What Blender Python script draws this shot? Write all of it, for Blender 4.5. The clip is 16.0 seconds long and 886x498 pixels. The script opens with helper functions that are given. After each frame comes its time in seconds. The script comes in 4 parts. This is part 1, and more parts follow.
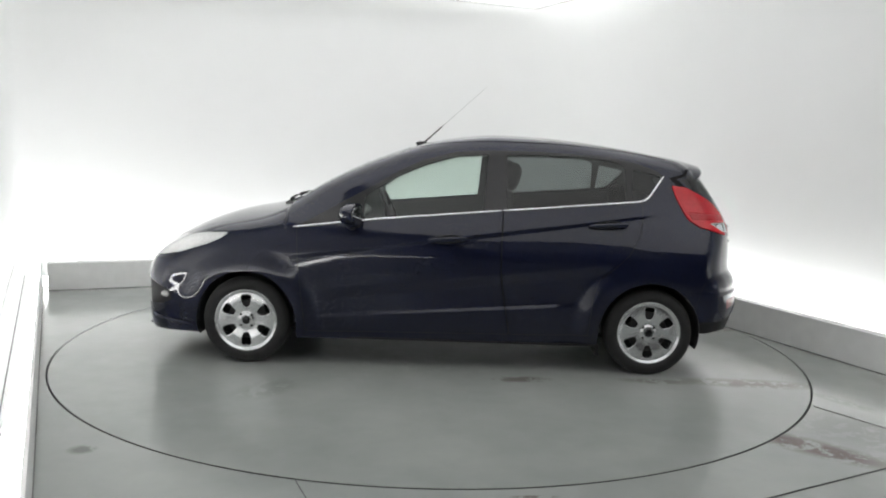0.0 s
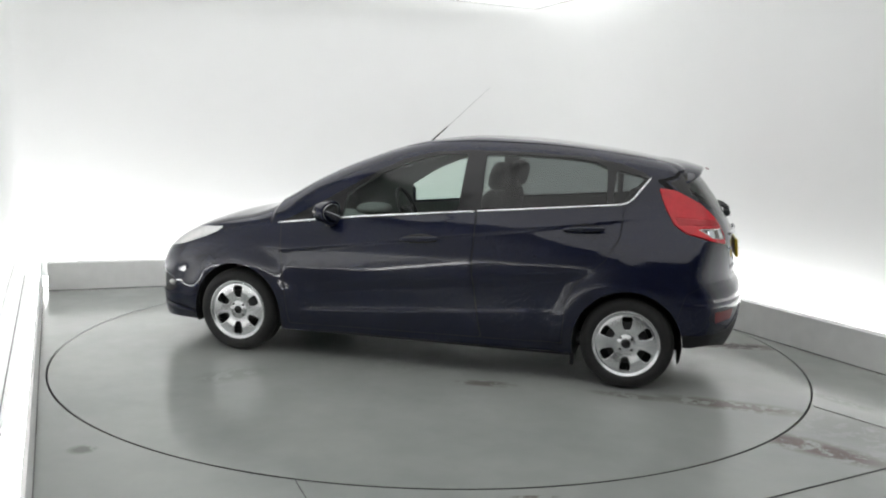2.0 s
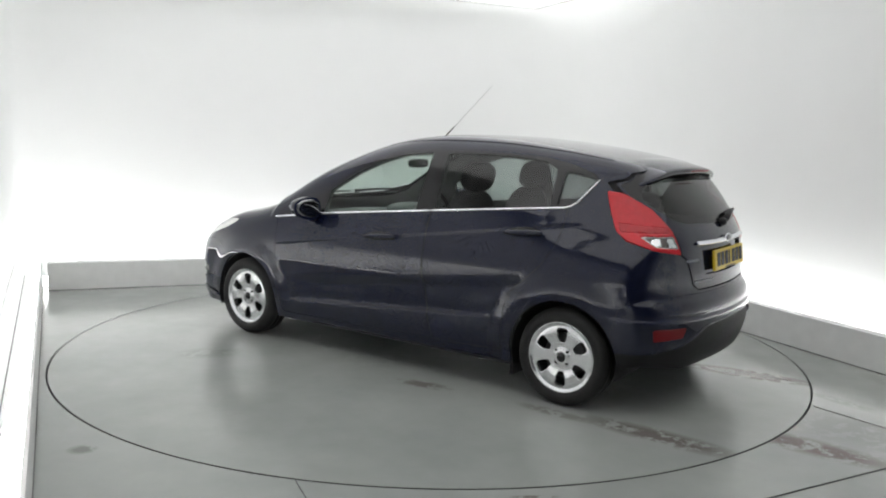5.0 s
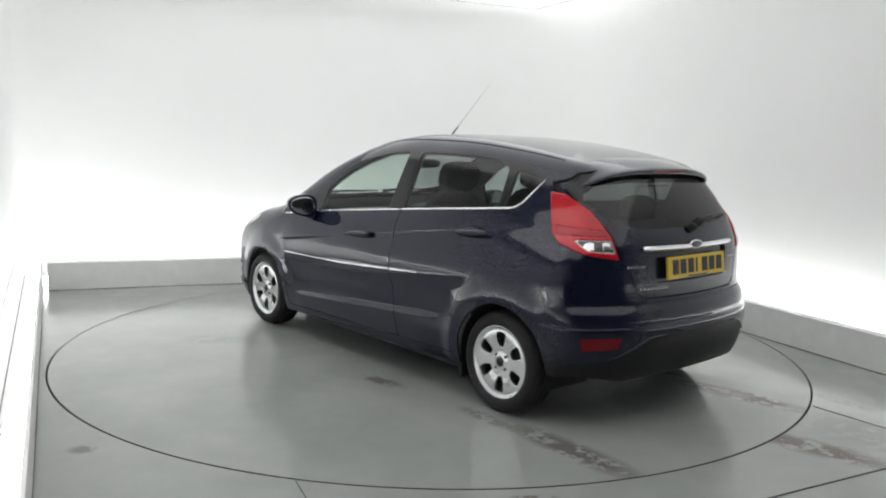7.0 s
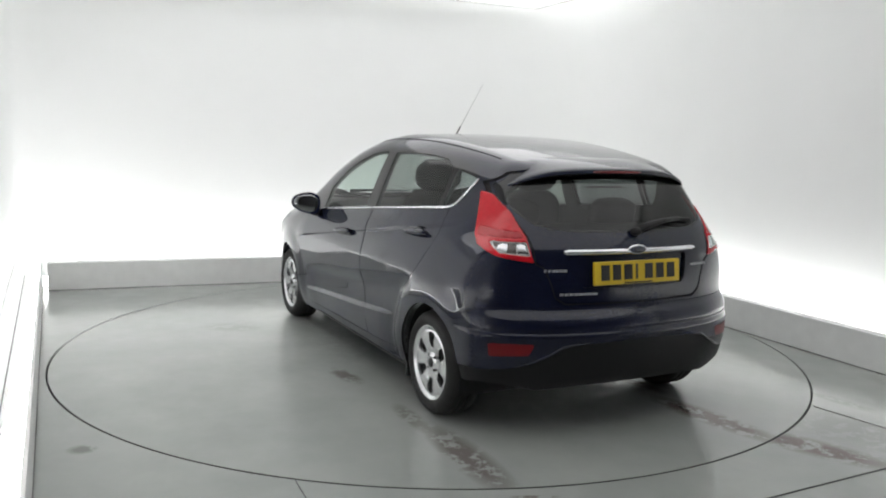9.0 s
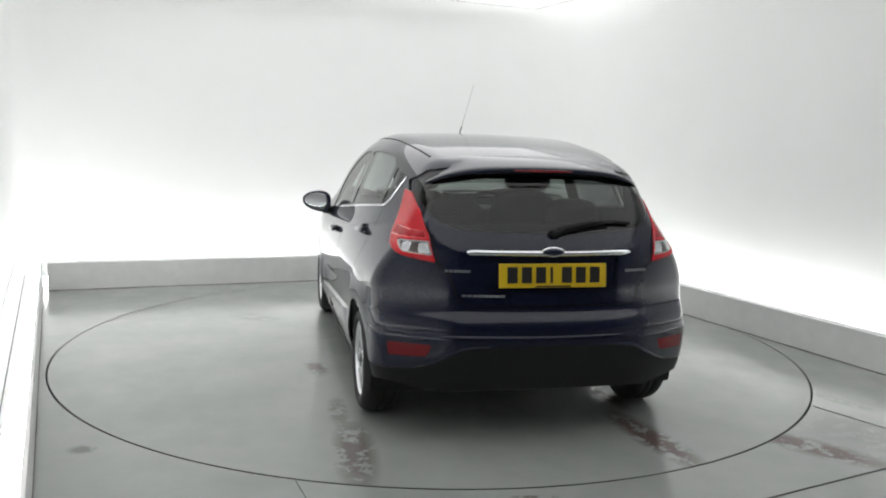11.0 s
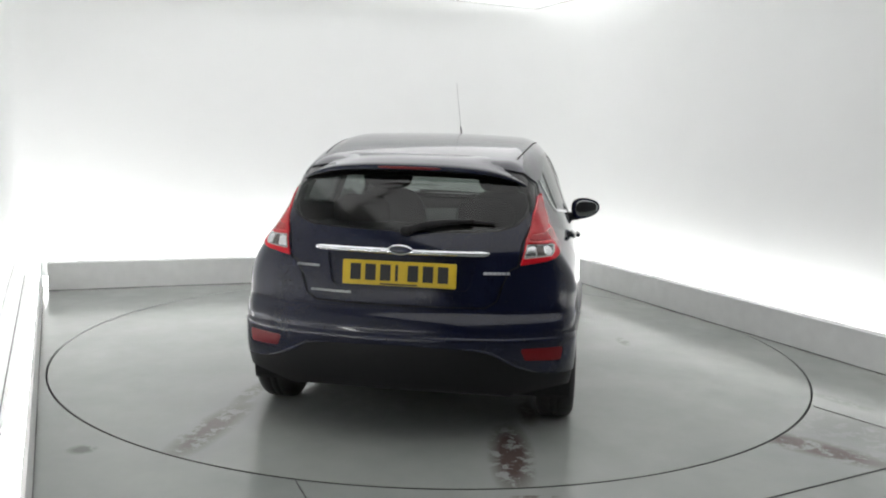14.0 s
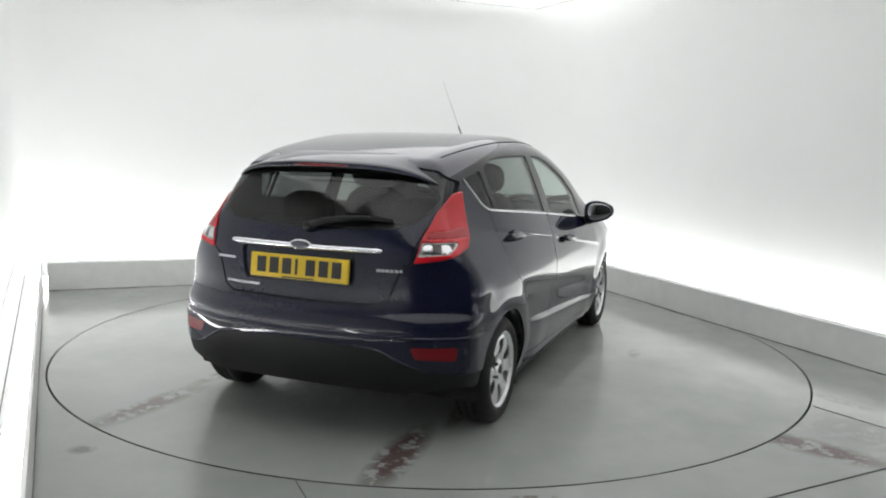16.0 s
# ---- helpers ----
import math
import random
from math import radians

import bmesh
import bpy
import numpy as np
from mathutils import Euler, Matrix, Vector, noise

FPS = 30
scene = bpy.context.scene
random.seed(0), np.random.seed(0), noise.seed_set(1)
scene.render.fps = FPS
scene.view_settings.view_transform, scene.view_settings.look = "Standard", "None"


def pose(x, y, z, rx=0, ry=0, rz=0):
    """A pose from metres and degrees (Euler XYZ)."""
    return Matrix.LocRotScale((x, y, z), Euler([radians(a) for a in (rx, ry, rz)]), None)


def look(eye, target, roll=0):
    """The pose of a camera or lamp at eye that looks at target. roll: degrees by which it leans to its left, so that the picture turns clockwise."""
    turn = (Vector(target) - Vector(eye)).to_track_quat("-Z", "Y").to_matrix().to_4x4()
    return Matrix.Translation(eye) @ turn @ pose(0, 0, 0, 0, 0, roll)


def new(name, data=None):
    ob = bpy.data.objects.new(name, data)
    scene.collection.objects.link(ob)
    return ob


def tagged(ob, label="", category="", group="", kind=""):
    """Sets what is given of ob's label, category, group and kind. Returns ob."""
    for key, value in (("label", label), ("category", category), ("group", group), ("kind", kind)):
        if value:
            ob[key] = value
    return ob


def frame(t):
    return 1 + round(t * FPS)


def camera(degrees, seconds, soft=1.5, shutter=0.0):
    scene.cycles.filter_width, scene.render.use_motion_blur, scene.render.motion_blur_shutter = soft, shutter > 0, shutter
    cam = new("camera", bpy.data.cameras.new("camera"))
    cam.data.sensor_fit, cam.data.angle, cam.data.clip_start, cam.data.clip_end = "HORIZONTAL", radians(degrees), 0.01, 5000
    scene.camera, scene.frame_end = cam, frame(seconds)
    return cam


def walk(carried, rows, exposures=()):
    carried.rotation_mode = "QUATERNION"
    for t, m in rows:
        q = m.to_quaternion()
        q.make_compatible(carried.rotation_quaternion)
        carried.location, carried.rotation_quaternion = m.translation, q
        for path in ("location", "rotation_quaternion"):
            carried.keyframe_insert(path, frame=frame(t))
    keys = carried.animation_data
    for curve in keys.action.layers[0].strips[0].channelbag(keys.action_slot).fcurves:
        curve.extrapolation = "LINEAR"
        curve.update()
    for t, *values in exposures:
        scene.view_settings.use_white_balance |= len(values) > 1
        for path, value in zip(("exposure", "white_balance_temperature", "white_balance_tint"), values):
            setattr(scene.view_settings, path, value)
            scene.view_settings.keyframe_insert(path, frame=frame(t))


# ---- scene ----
# ---- camera: fixed on its stand ----
cam = camera(56.745, 16.0, soft=2.0)
EYE = Vector((0.0, -5.6422, 1.4221))
YAW, PITCH = radians(0.58308), radians(-7.68565)
AIM = EYE + Vector((math.sin(YAW) * math.cos(PITCH), math.cos(YAW) * math.cos(PITCH), math.sin(PITCH)))
STAND = look(EYE, AIM, 1.688)
walk(cam, [(0, STAND), (16.0, STAND)])

# ---- world and exposure ----
world = bpy.data.worlds.new("world")
scene.world = world
world.use_nodes = True
world.node_tree.nodes["Background"].inputs[0].default_value = (0.02, 0.02, 0.022, 1)
scene.view_settings.exposure = 0.0
LED_FOOT = 10.8      # light strips hidden behind the plinths
FILL_BOX = 1.04  # broad unseen ceiling box, added to brighten floor and walls
FRONT_FILL = 0.78    # dimmer added box nearer the camera, unseen too
LED_COVE = 7.5      # light strips above the lowered ceiling's edge


# ---- materials ----
def material(name):
    m = bpy.data.materials.new(name)
    m.use_nodes = True
    t = m.node_tree
    return m, t, t.nodes["Principled BSDF"]


def node(t, kind, **sets):
    n = t.nodes.new(kind)
    for k, v in sets.items():
        if k in n.inputs:
            n.inputs[k].default_value = v
    return n


def plain(name, colour, rough, metal=0.0, coat=0.0, vary=0.12, scale=30.0, bump=0.0, spec=0.5):
    """A surface whose colour and gloss vary at two scales."""
    m, t, b = material(name)
    co = node(t, "ShaderNodeTexCoord")
    big = node(t, "ShaderNodeTexNoise", Scale=scale * 0.12, Detail=4.0)
    fine = node(t, "ShaderNodeTexNoise", Scale=scale, Detail=6.0)
    for n in (big, fine):
        t.links.new(co.outputs["Object"], n.inputs["Vector"])
    add = node(t, "ShaderNodeMath")
    t.links.new(big.outputs["Fac"], add.inputs[0])
    t.links.new(fine.outputs["Fac"], add.inputs[1])
    ramp_c = node(t, "ShaderNodeMapRange")
    ramp_c.inputs["From Min"].default_value, ramp_c.inputs["From Max"].default_value = 0.6, 1.4
    t.links.new(add.outputs[0], ramp_c.inputs["Value"])
    mix = node(t, "ShaderNodeMix")
    mix.data_type = "RGBA"
    mix.inputs[6].default_value = (*[c * (1 - vary) for c in colour], 1)
    mix.inputs[7].default_value = (*[min(1, c * (1 + vary)) for c in colour], 1)
    t.links.new(ramp_c.outputs[0], mix.inputs[0])
    t.links.new(mix.outputs[2], b.inputs["Base Color"])
    rr = node(t, "ShaderNodeMapRange")
    rr.inputs["To Min"].default_value, rr.inputs["To Max"].default_value = rough * 0.85, min(1, rough * 1.15)
    t.links.new(ramp_c.outputs[0], rr.inputs["Value"])
    t.links.new(rr.outputs[0], b.inputs["Roughness"])
    b.inputs["Metallic"].default_value = metal
    b.inputs["Coat Weight"].default_value = coat
    b.inputs["Coat Roughness"].default_value = 0.04
    b.inputs["Specular IOR Level"].default_value = spec
    if bump:
        bn = node(t, "ShaderNodeBump", Strength=bump, Distance=0.002)
        t.links.new(fine.outputs["Fac"], bn.inputs["Height"])
        t.links.new(bn.outputs[0], b.inputs["Normal"])
    return m


def glowing(name, colour, strength):
    m, t, b = material(name)
    b.inputs["Base Color"].default_value = (0.8, 0.8, 0.8, 1)
    b.inputs["Emission Color"].default_value = (*colour, 1)
    b.inputs["Emission Strength"].default_value = strength
    return m


def pane(name, tint):
    """Window glass: tinted see-through with gloss that grows at low angles."""
    m, t, b = material(name)
    t.nodes.remove(b)
    out = t.nodes["Material Output"]
    tr = node(t, "ShaderNodeBsdfTransparent", Color=(*tint, 1))
    gl = node(t, "ShaderNodeBsdfGlossy", Roughness=0.07)
    lw = node(t, "ShaderNodeLayerWeight", Blend=0.5)
    up = node(t, "ShaderNodeMath")
    up.operation = "POWER"
    up.inputs[1].default_value = 4.5
    t.links.new(lw.outputs["Facing"], up.inputs[0])
    fr = node(t, "ShaderNodeMapRange")
    fr.inputs["To Min"].default_value, fr.inputs["To Max"].default_value = 0.05, 0.9
    t.links.new(up.outputs[0], fr.inputs["Value"])
    mx = node(t, "ShaderNodeMixShader")
    t.links.new(fr.outputs[0], mx.inputs[0])
    t.links.new(tr.outputs[0], mx.inputs[1])
    t.links.new(gl.outputs[0], mx.inputs[2])
    t.links.new(mx.outputs[0], out.inputs["Surface"])
    return m


PAINT = plain("navy_metallic_paint", (0.0038, 0.0060, 0.0215), 0.42, metal=0.0, coat=1.0, vary=0.10, scale=900, spec=0.05)
BLACK = plain("black_plastic", (0.009, 0.009, 0.010), 0.5, bump=0.15, scale=400, spec=0.25)
GLOSS_BLACK = plain("gloss_black_trim", (0.008, 0.008, 0.009), 0.15, vary=0.05)
WHIP = plain("pale_whip", (0.42, 0.42, 0.42), 0.4, metal=0.3)
RUBBER = plain("tyre_rubber", (0.012, 0.012, 0.012), 0.75, bump=0.3, scale=200)
CHROME = plain("chrome", (0.75, 0.76, 0.78), 0.12, metal=1.0, vary=0.04)
ALLOY = plain("silver_alloy", (0.70, 0.71, 0.72), 0.20, metal=0.9, vary=0.06, scale=60)
DARK = plain("dark_void", (0.004, 0.004, 0.005), 0.8)
FABRIC = plain("charcoal_fabric", (0.034, 0.035, 0.038), 0.9, vary=0.25, bump=0.4, scale=300)
LINING = plain("grey_trim", (0.15, 0.158, 0.156), 0.7, vary=0.15, scale=80)
RED = plain("red_lens", (0.50, 0.007, 0.016), 0.14, coat=0.10, vary=0.12, scale=40)
DEEP_RED = plain("dark_red_lens", (0.15, 0.004, 0.007), 0.3, coat=0.0, spec=0.3, vary=0.1)
CLEAR = plain("clear_lens", (0.50, 0.49, 0.48), 0.12, metal=0.55, coat=1.0, vary=0.3, scale=60)
HEADLAMP_GLASS = plain("headlamp_glass", (0.80, 0.80, 0.79), 0.10, metal=0.25, coat=1.0, vary=0.2, scale=50)
FACET_RED = plain("ribbed_red_lens", (0.37, 0.006, 0.013), 0.22, coat=0.1, vary=0.15, scale=60)
SMOKED = plain("smoked_lens", (0.10, 0.085, 0.08), 0.15, metal=0.3, coat=0.6, vary=0.3, scale=60)
YELLOW = plain("yellow_plate", (0.62, 0.43, 0.015), 0.35, vary=0.06, scale=20)
BADGE = plain("satin_badge_metal", (0.38, 0.39, 0.40), 0.38, metal=0.7, vary=0.1)
INK = plain("black_ink", (0.012, 0.012, 0.012), 0.5)
BLUE = plain("blue_enamel", (0.006, 0.012, 0.035), 0.2, coat=0.8)
STEEL = plain("brake_steel", (0.035, 0.035, 0.035), 0.45, metal=0.8, vary=0.2)
GLASS_FRONT = pane("clear_glass", (0.72, 0.80, 0.76))
GLASS_REAR = pane("tinted_glass", (0.36, 0.39, 0.385))
GLASS_TAIL = pane("dark_glass", (0.22, 0.235, 0.23))
MIRROR = plain("mirror_glass", (0.35, 0.36, 0.37), 0.03, metal=1.0, vary=0.02)
WALL = plain("white_wall_paint", (0.855, 0.86, 0.855), 0.7, vary=0.012, scale=3)
PLINTH = plain("white_plinth_board", (0.72, 0.725, 0.715), 0.55, vary=0.08, scale=9)
CEIL = plain("ceiling_paint", (0.72, 0.73, 0.72), 0.8, vary=0.03, scale=4)
CHARCOAL = plain("added_dark_wall", (0.07, 0.07, 0.072), 0.8, vary=0.15, scale=5)
COVE_LED = glowing("cove_led", (1.0, 1.0, 1.0), LED_COVE)
FOOT_LED = glowing("foot_led", (1.0, 1.0, 1.0), LED_FOOT)
FILL_LED = glowing("fill_led", (1.0, 1.0, 1.0), FILL_BOX)
FRONT_FILL_LED = glowing("front_fill_led", (1.0, 1.0, 1.0), FRONT_FILL)


def floor_paint(name, stains):
    """Grey epoxy with scuffs, damp sheen and rust-brown tyre stains: x, y, length, width, turn, strength."""
    m, t, b = material(name)
    co = node(t, "ShaderNodeTexCoord")
    big = node(t, "ShaderNodeTexNoise", Scale=0.9, Detail=5.0, Roughness=0.6)
    fine = node(t, "ShaderNodeTexNoise", Scale=38.0, Detail=8.0)
    mid = node(t, "ShaderNodeTexNoise", Scale=3.2, Detail=5.0, Roughness=0.6)
    for n in (big, fine, mid):
        t.links.new(co.outputs["Object"], n.inputs["Vector"])
    cr = node(t, "ShaderNodeValToRGB")
    cr.color_ramp.elements[0].position, cr.color_ramp.elements[0].color = 0.3, (0.268, 0.286, 0.276, 1)
    cr.color_ramp.elements[1].position, cr.color_ramp.elements[1].color = 0.7, (0.352, 0.366, 0.350, 1)
    t.links.new(big.outputs["Fac"], cr.inputs[0])
    colour = cr.outputs[0]
    soft = node(t, "ShaderNodeMix")
    soft.data_type, soft.blend_type = "RGBA", "MULTIPLY"
    soft.inputs[0].default_value = 0.35
    t.links.new(colour, soft.inputs[6])
    grey = node(t, "ShaderNodeMapRange")
    grey.inputs["To Min"].default_value, grey.inputs["To Max"].default_value = 0.80, 1.12
    t.links.new(mid.outputs["Fac"], grey.inputs["Value"])
    t.links.new(grey.outputs[0], soft.inputs[7])
    colour = soft.outputs[2]
    for x, y, length, width, turn, strength, tone in stains:
        mp = node(t, "ShaderNodeMapping")
        mp.vector_type = "TEXTURE"
        mp.inputs["Location"].default_value = (x, y, 0)
        mp.inputs["Rotation"].default_value = (0, 0, radians(turn))
        mp.inputs["Scale"].default_value = (length / 2, width / 2, 1)
        t.links.new(co.outputs["Object"], mp.inputs["Vector"])
        ln = node(t, "ShaderNodeVectorMath")
        ln.operation = "LENGTH"
        t.links.new(mp.outputs[0], ln.inputs[0])
        fade = node(t, "ShaderNodeMapRange")
        fade.inputs["From Min"].default_value, fade.inputs["From Max"].default_value = 1.05, 0.45
        t.links.new(ln.outputs["Value"], fade.inputs["Value"])
        rag = node(t, "ShaderNodeTexNoise", Scale=11.0, Detail=9.0, Roughness=0.7)
        t.links.new(co.outputs["Object"], rag.inputs["Vector"])
        cut = node(t, "ShaderNodeMapRange")
        cut.inputs["From Min"].default_value, cut.inputs["From Max"].default_value = 0.43, 0.49
        t.links.new(rag.outputs["Fac"], cut.inputs["Value"])
        mul = node(t, "ShaderNodeMath")
        mul.operation = "MULTIPLY"
        t.links.new(fade.outputs[0], mul.inputs[0])
        t.links.new(cut.outputs[0], mul.inputs[1])
        amount = node(t, "ShaderNodeMath")
        amount.operation = "MULTIPLY"
        amount.inputs[1].default_value = strength
        t.links.new(mul.outputs[0], amount.inputs[0])
        mix = node(t, "ShaderNodeMix")
        mix.data_type = "RGBA"
        mix.inputs[7].default_value = (*tone, 1)
        t.links.new(amount.outputs[0], mix.inputs[0])
        t.links.new(colour, mix.inputs[6])
        colour = mix.outputs[2]
    t.links.new(colour, b.inputs["Base Color"])
    rr = node(t, "ShaderNodeMapRange")
    rr.inputs["From Min"].default_value, rr.inputs["From Max"].default_value = 0.3, 0.7
    rr.inputs["To Min"].default_value, rr.inputs["To Max"].default_value = 0.11, 0.26
    t.links.new(mid.outputs["Fac"], rr.inputs["Value"])
    t.links.new(rr.outputs[0], b.inputs["Roughness"])
    bn = node(t, "ShaderNodeBump", Strength=0.05, Distance=0.002)
    t.links.new(fine.outputs["Fac"], bn.inputs["Height"])
    t.links.new(bn.outputs[0], b.inputs["Normal"])
    return m


RUST = (0.070, 0.034, 0.030)
SOOT = (0.10, 0.10, 0.098)
STAINS = [(-1.95, 0.78, 0.95, 0.22, -3, 0.62, RUST), (-1.98, -0.67, 0.95, 0.22, 6, 0.85, RUST), (-0.56, 0.85, 0.40, 0.14, 8, 0.55, RUST), (-0.3, -0.4, 0.8, 0.5, 20, 0.3, SOOT), (0.9, 1.2, 0.5, 0.3, 60, 0.25, SOOT), (-1.35, -0.72, 0.55, 0.12, 4, 0.5, RUST), (-1.38, 0.80, 0.5, 0.12, -4, 0.4, RUST), (-1.2, 0.1, 1.5, 0.9, 12, 0.10, SOOT), (0.2, 0.5, 1.7, 0.7, -8, 0.12, SOOT), (1.3, -0.9, 0.9, 0.4, 30, 0.2, SOOT), (0.35, -1.35, 0.28, 0.10, 10, 0.5, SOOT)]
FLOOR_PAINT = floor_paint("grey_floor_paint", [(1.85, -1.87, 0.85, 0.26, -42, 0.8, RUST), (2.35, -1.15, 0.5, 0.12, -57, 0.35, SOOT), (-1.547, -2.128, 0.14, 0.12, 0, 0.7, SOOT), (2.35, -1.75, 1.3, 0.7, -35, 0.3, SOOT), (3.0, -0.9, 1.0, 0.35, -60, 0.25, SOOT), (0.43, -2.50, 0.22, 0.035, 4, 0.6, RUST)])
DISC_PAINT = floor_paint("grey_turntable_paint", STAINS)


# ---- building helpers ----
def link_mesh(name, bm, mat, smooth=False):
    me = bpy.data.meshes.new(name)
    bm.normal_update()
    bm.to_mesh(me)
    bm.free()
    me.materials.append(mat)
    if smooth:
        me.polygons.foreach_set("use_smooth", [True] * len(me.polygons))
    return new(name, me)


def part(name, bm, mat, parent, label="", smooth=False):
    ob = link_mesh(name, bm, mat, smooth)
    ob.parent = parent
    return tagged(ob, label)


def structure(name, bm, mat, label, smooth=False):
    return tagged(link_mesh(name, bm, mat, smooth), label, kind="structure")


def box(x0, x1, y0, y1, z0, z1, m=None, bevel=0.0, segs=2):
    bm = bmesh.new()
    bmesh.ops.create_cube(bm, size=1)
    for v in bm.verts:
        v.co = Vector(((x0 + x1) / 2 + v.co.x * (x1 - x0), (y0 + y1) / 2 + v.co.y * (y1 - y0), (z0 + z1) / 2 + v.co.z * (z1 - z0)))
    if bevel:
        bmesh.ops.bevel(bm, geom=bm.edges[:], offset=bevel, segments=segs, affect="EDGES", profile=0.6)
    if m is not None:
        bm.transform(m)
    return bm


def prism(points, z0, z1):
    """Upright block on an outline of (x, y)."""
    bm = bmesh.new()
    low = [bm.verts.new((x, y, z0)) for x, y in points]
    high = [bm.verts.new((x, y, z1)) for x, y in points]
    bm.faces.new(low[::-1])
    bm.faces.new(high)
    n = len(points)
    for i in range(n):
        bm.faces.new((low[i], low[(i + 1) % n], high[(i + 1) % n], high[i]))
    bmesh.ops.recalc_face_normals(bm, faces=bm.faces[:])
    return bm


def lathe(profile, segs=48, axis="Y"):
    """Turned body from (radius, along) pairs, about the y axis."""
    bm = bmesh.new()
    rings = []
    for r, a in profile:
        ring = []
        for i in range(segs):
            c, s = math.cos(2 * math.pi * i / segs), math.sin(2 * math.pi * i / segs)
            ring.append(bm.verts.new((r * c, a, r * s) if axis == "Y" else (r * c, r * s, a)))
        rings.append(ring)
    for a, b in zip(rings, rings[1:]):
        for i in range(segs):
            bm.faces.new((a[i], a[(i + 1) % segs], b[(i + 1) % segs], b[i]))
    bmesh.ops.recalc_face_normals(bm, faces=bm.faces[:])
    return bm


def tube(path, radii, segs=10):
    """Round bar along a path, with a radius at each point."""
    bm = bmesh.new()
    path = [Vector(p) for p in path]
    rings = []
    for i, p in enumerate(path):
        d = (path[min(i + 1, len(path) - 1)] - path[max(i - 1, 0)]).normalized()
        a = d.orthogonal().normalized() if abs(d.z) > 0.9 else d.cross(Vector((0, 0, 1))).normalized()
        b = d.cross(a)
        rings.append([bm.verts.new(p + radii[i] * (a * math.cos(6.28319 * k / segs) + b * math.sin(6.28319 * k / segs))) for k in range(segs)])
    for a, b in zip(rings, rings[1:]):
        for k in range(segs):
            bm.faces.new((a[k], a[(k + 1) % segs], b[(k + 1) % segs], b[k]))
    bm.faces.new(rings[0][::-1])
    bm.faces.new(rings[-1])
    bmesh.ops.recalc_face_normals(bm, faces=bm.faces[:])
    return bm


def pillow(cx, cy, cz, sx, sy, sz, power=2.6, m=None, u=28, v=18):
    """Rounded lump: a superellipsoid of half sizes sx, sy, sz."""
    bm = bmesh.new()
    bmesh.ops.create_uvsphere(bm, u_segments=u, v_segments=v, radius=1)
    for w in bm.verts:
        k = sum(abs(c) ** power for c in w.co) ** (-1 / power)
        w.co = Vector((cx + w.co.x * k * sx, cy + w.co.y * k * sy, cz + w.co.z * k * sz))
    if m is not None:
        bm.transform(m)
    return bm


# ---- the room: white studio with a sunk turntable ----
CORNER = Vector((1.214, 3.242))
ALONG_BACK = Vector((-0.9308, -0.3656))
ALONG_RIGHT = Vector((0.408, -0.913))
OUT_BACK = Vector((-0.3656, 0.9308))
OUT_RIGHT = Vector((0.913, 0.408))
RADIUS = 2.4461


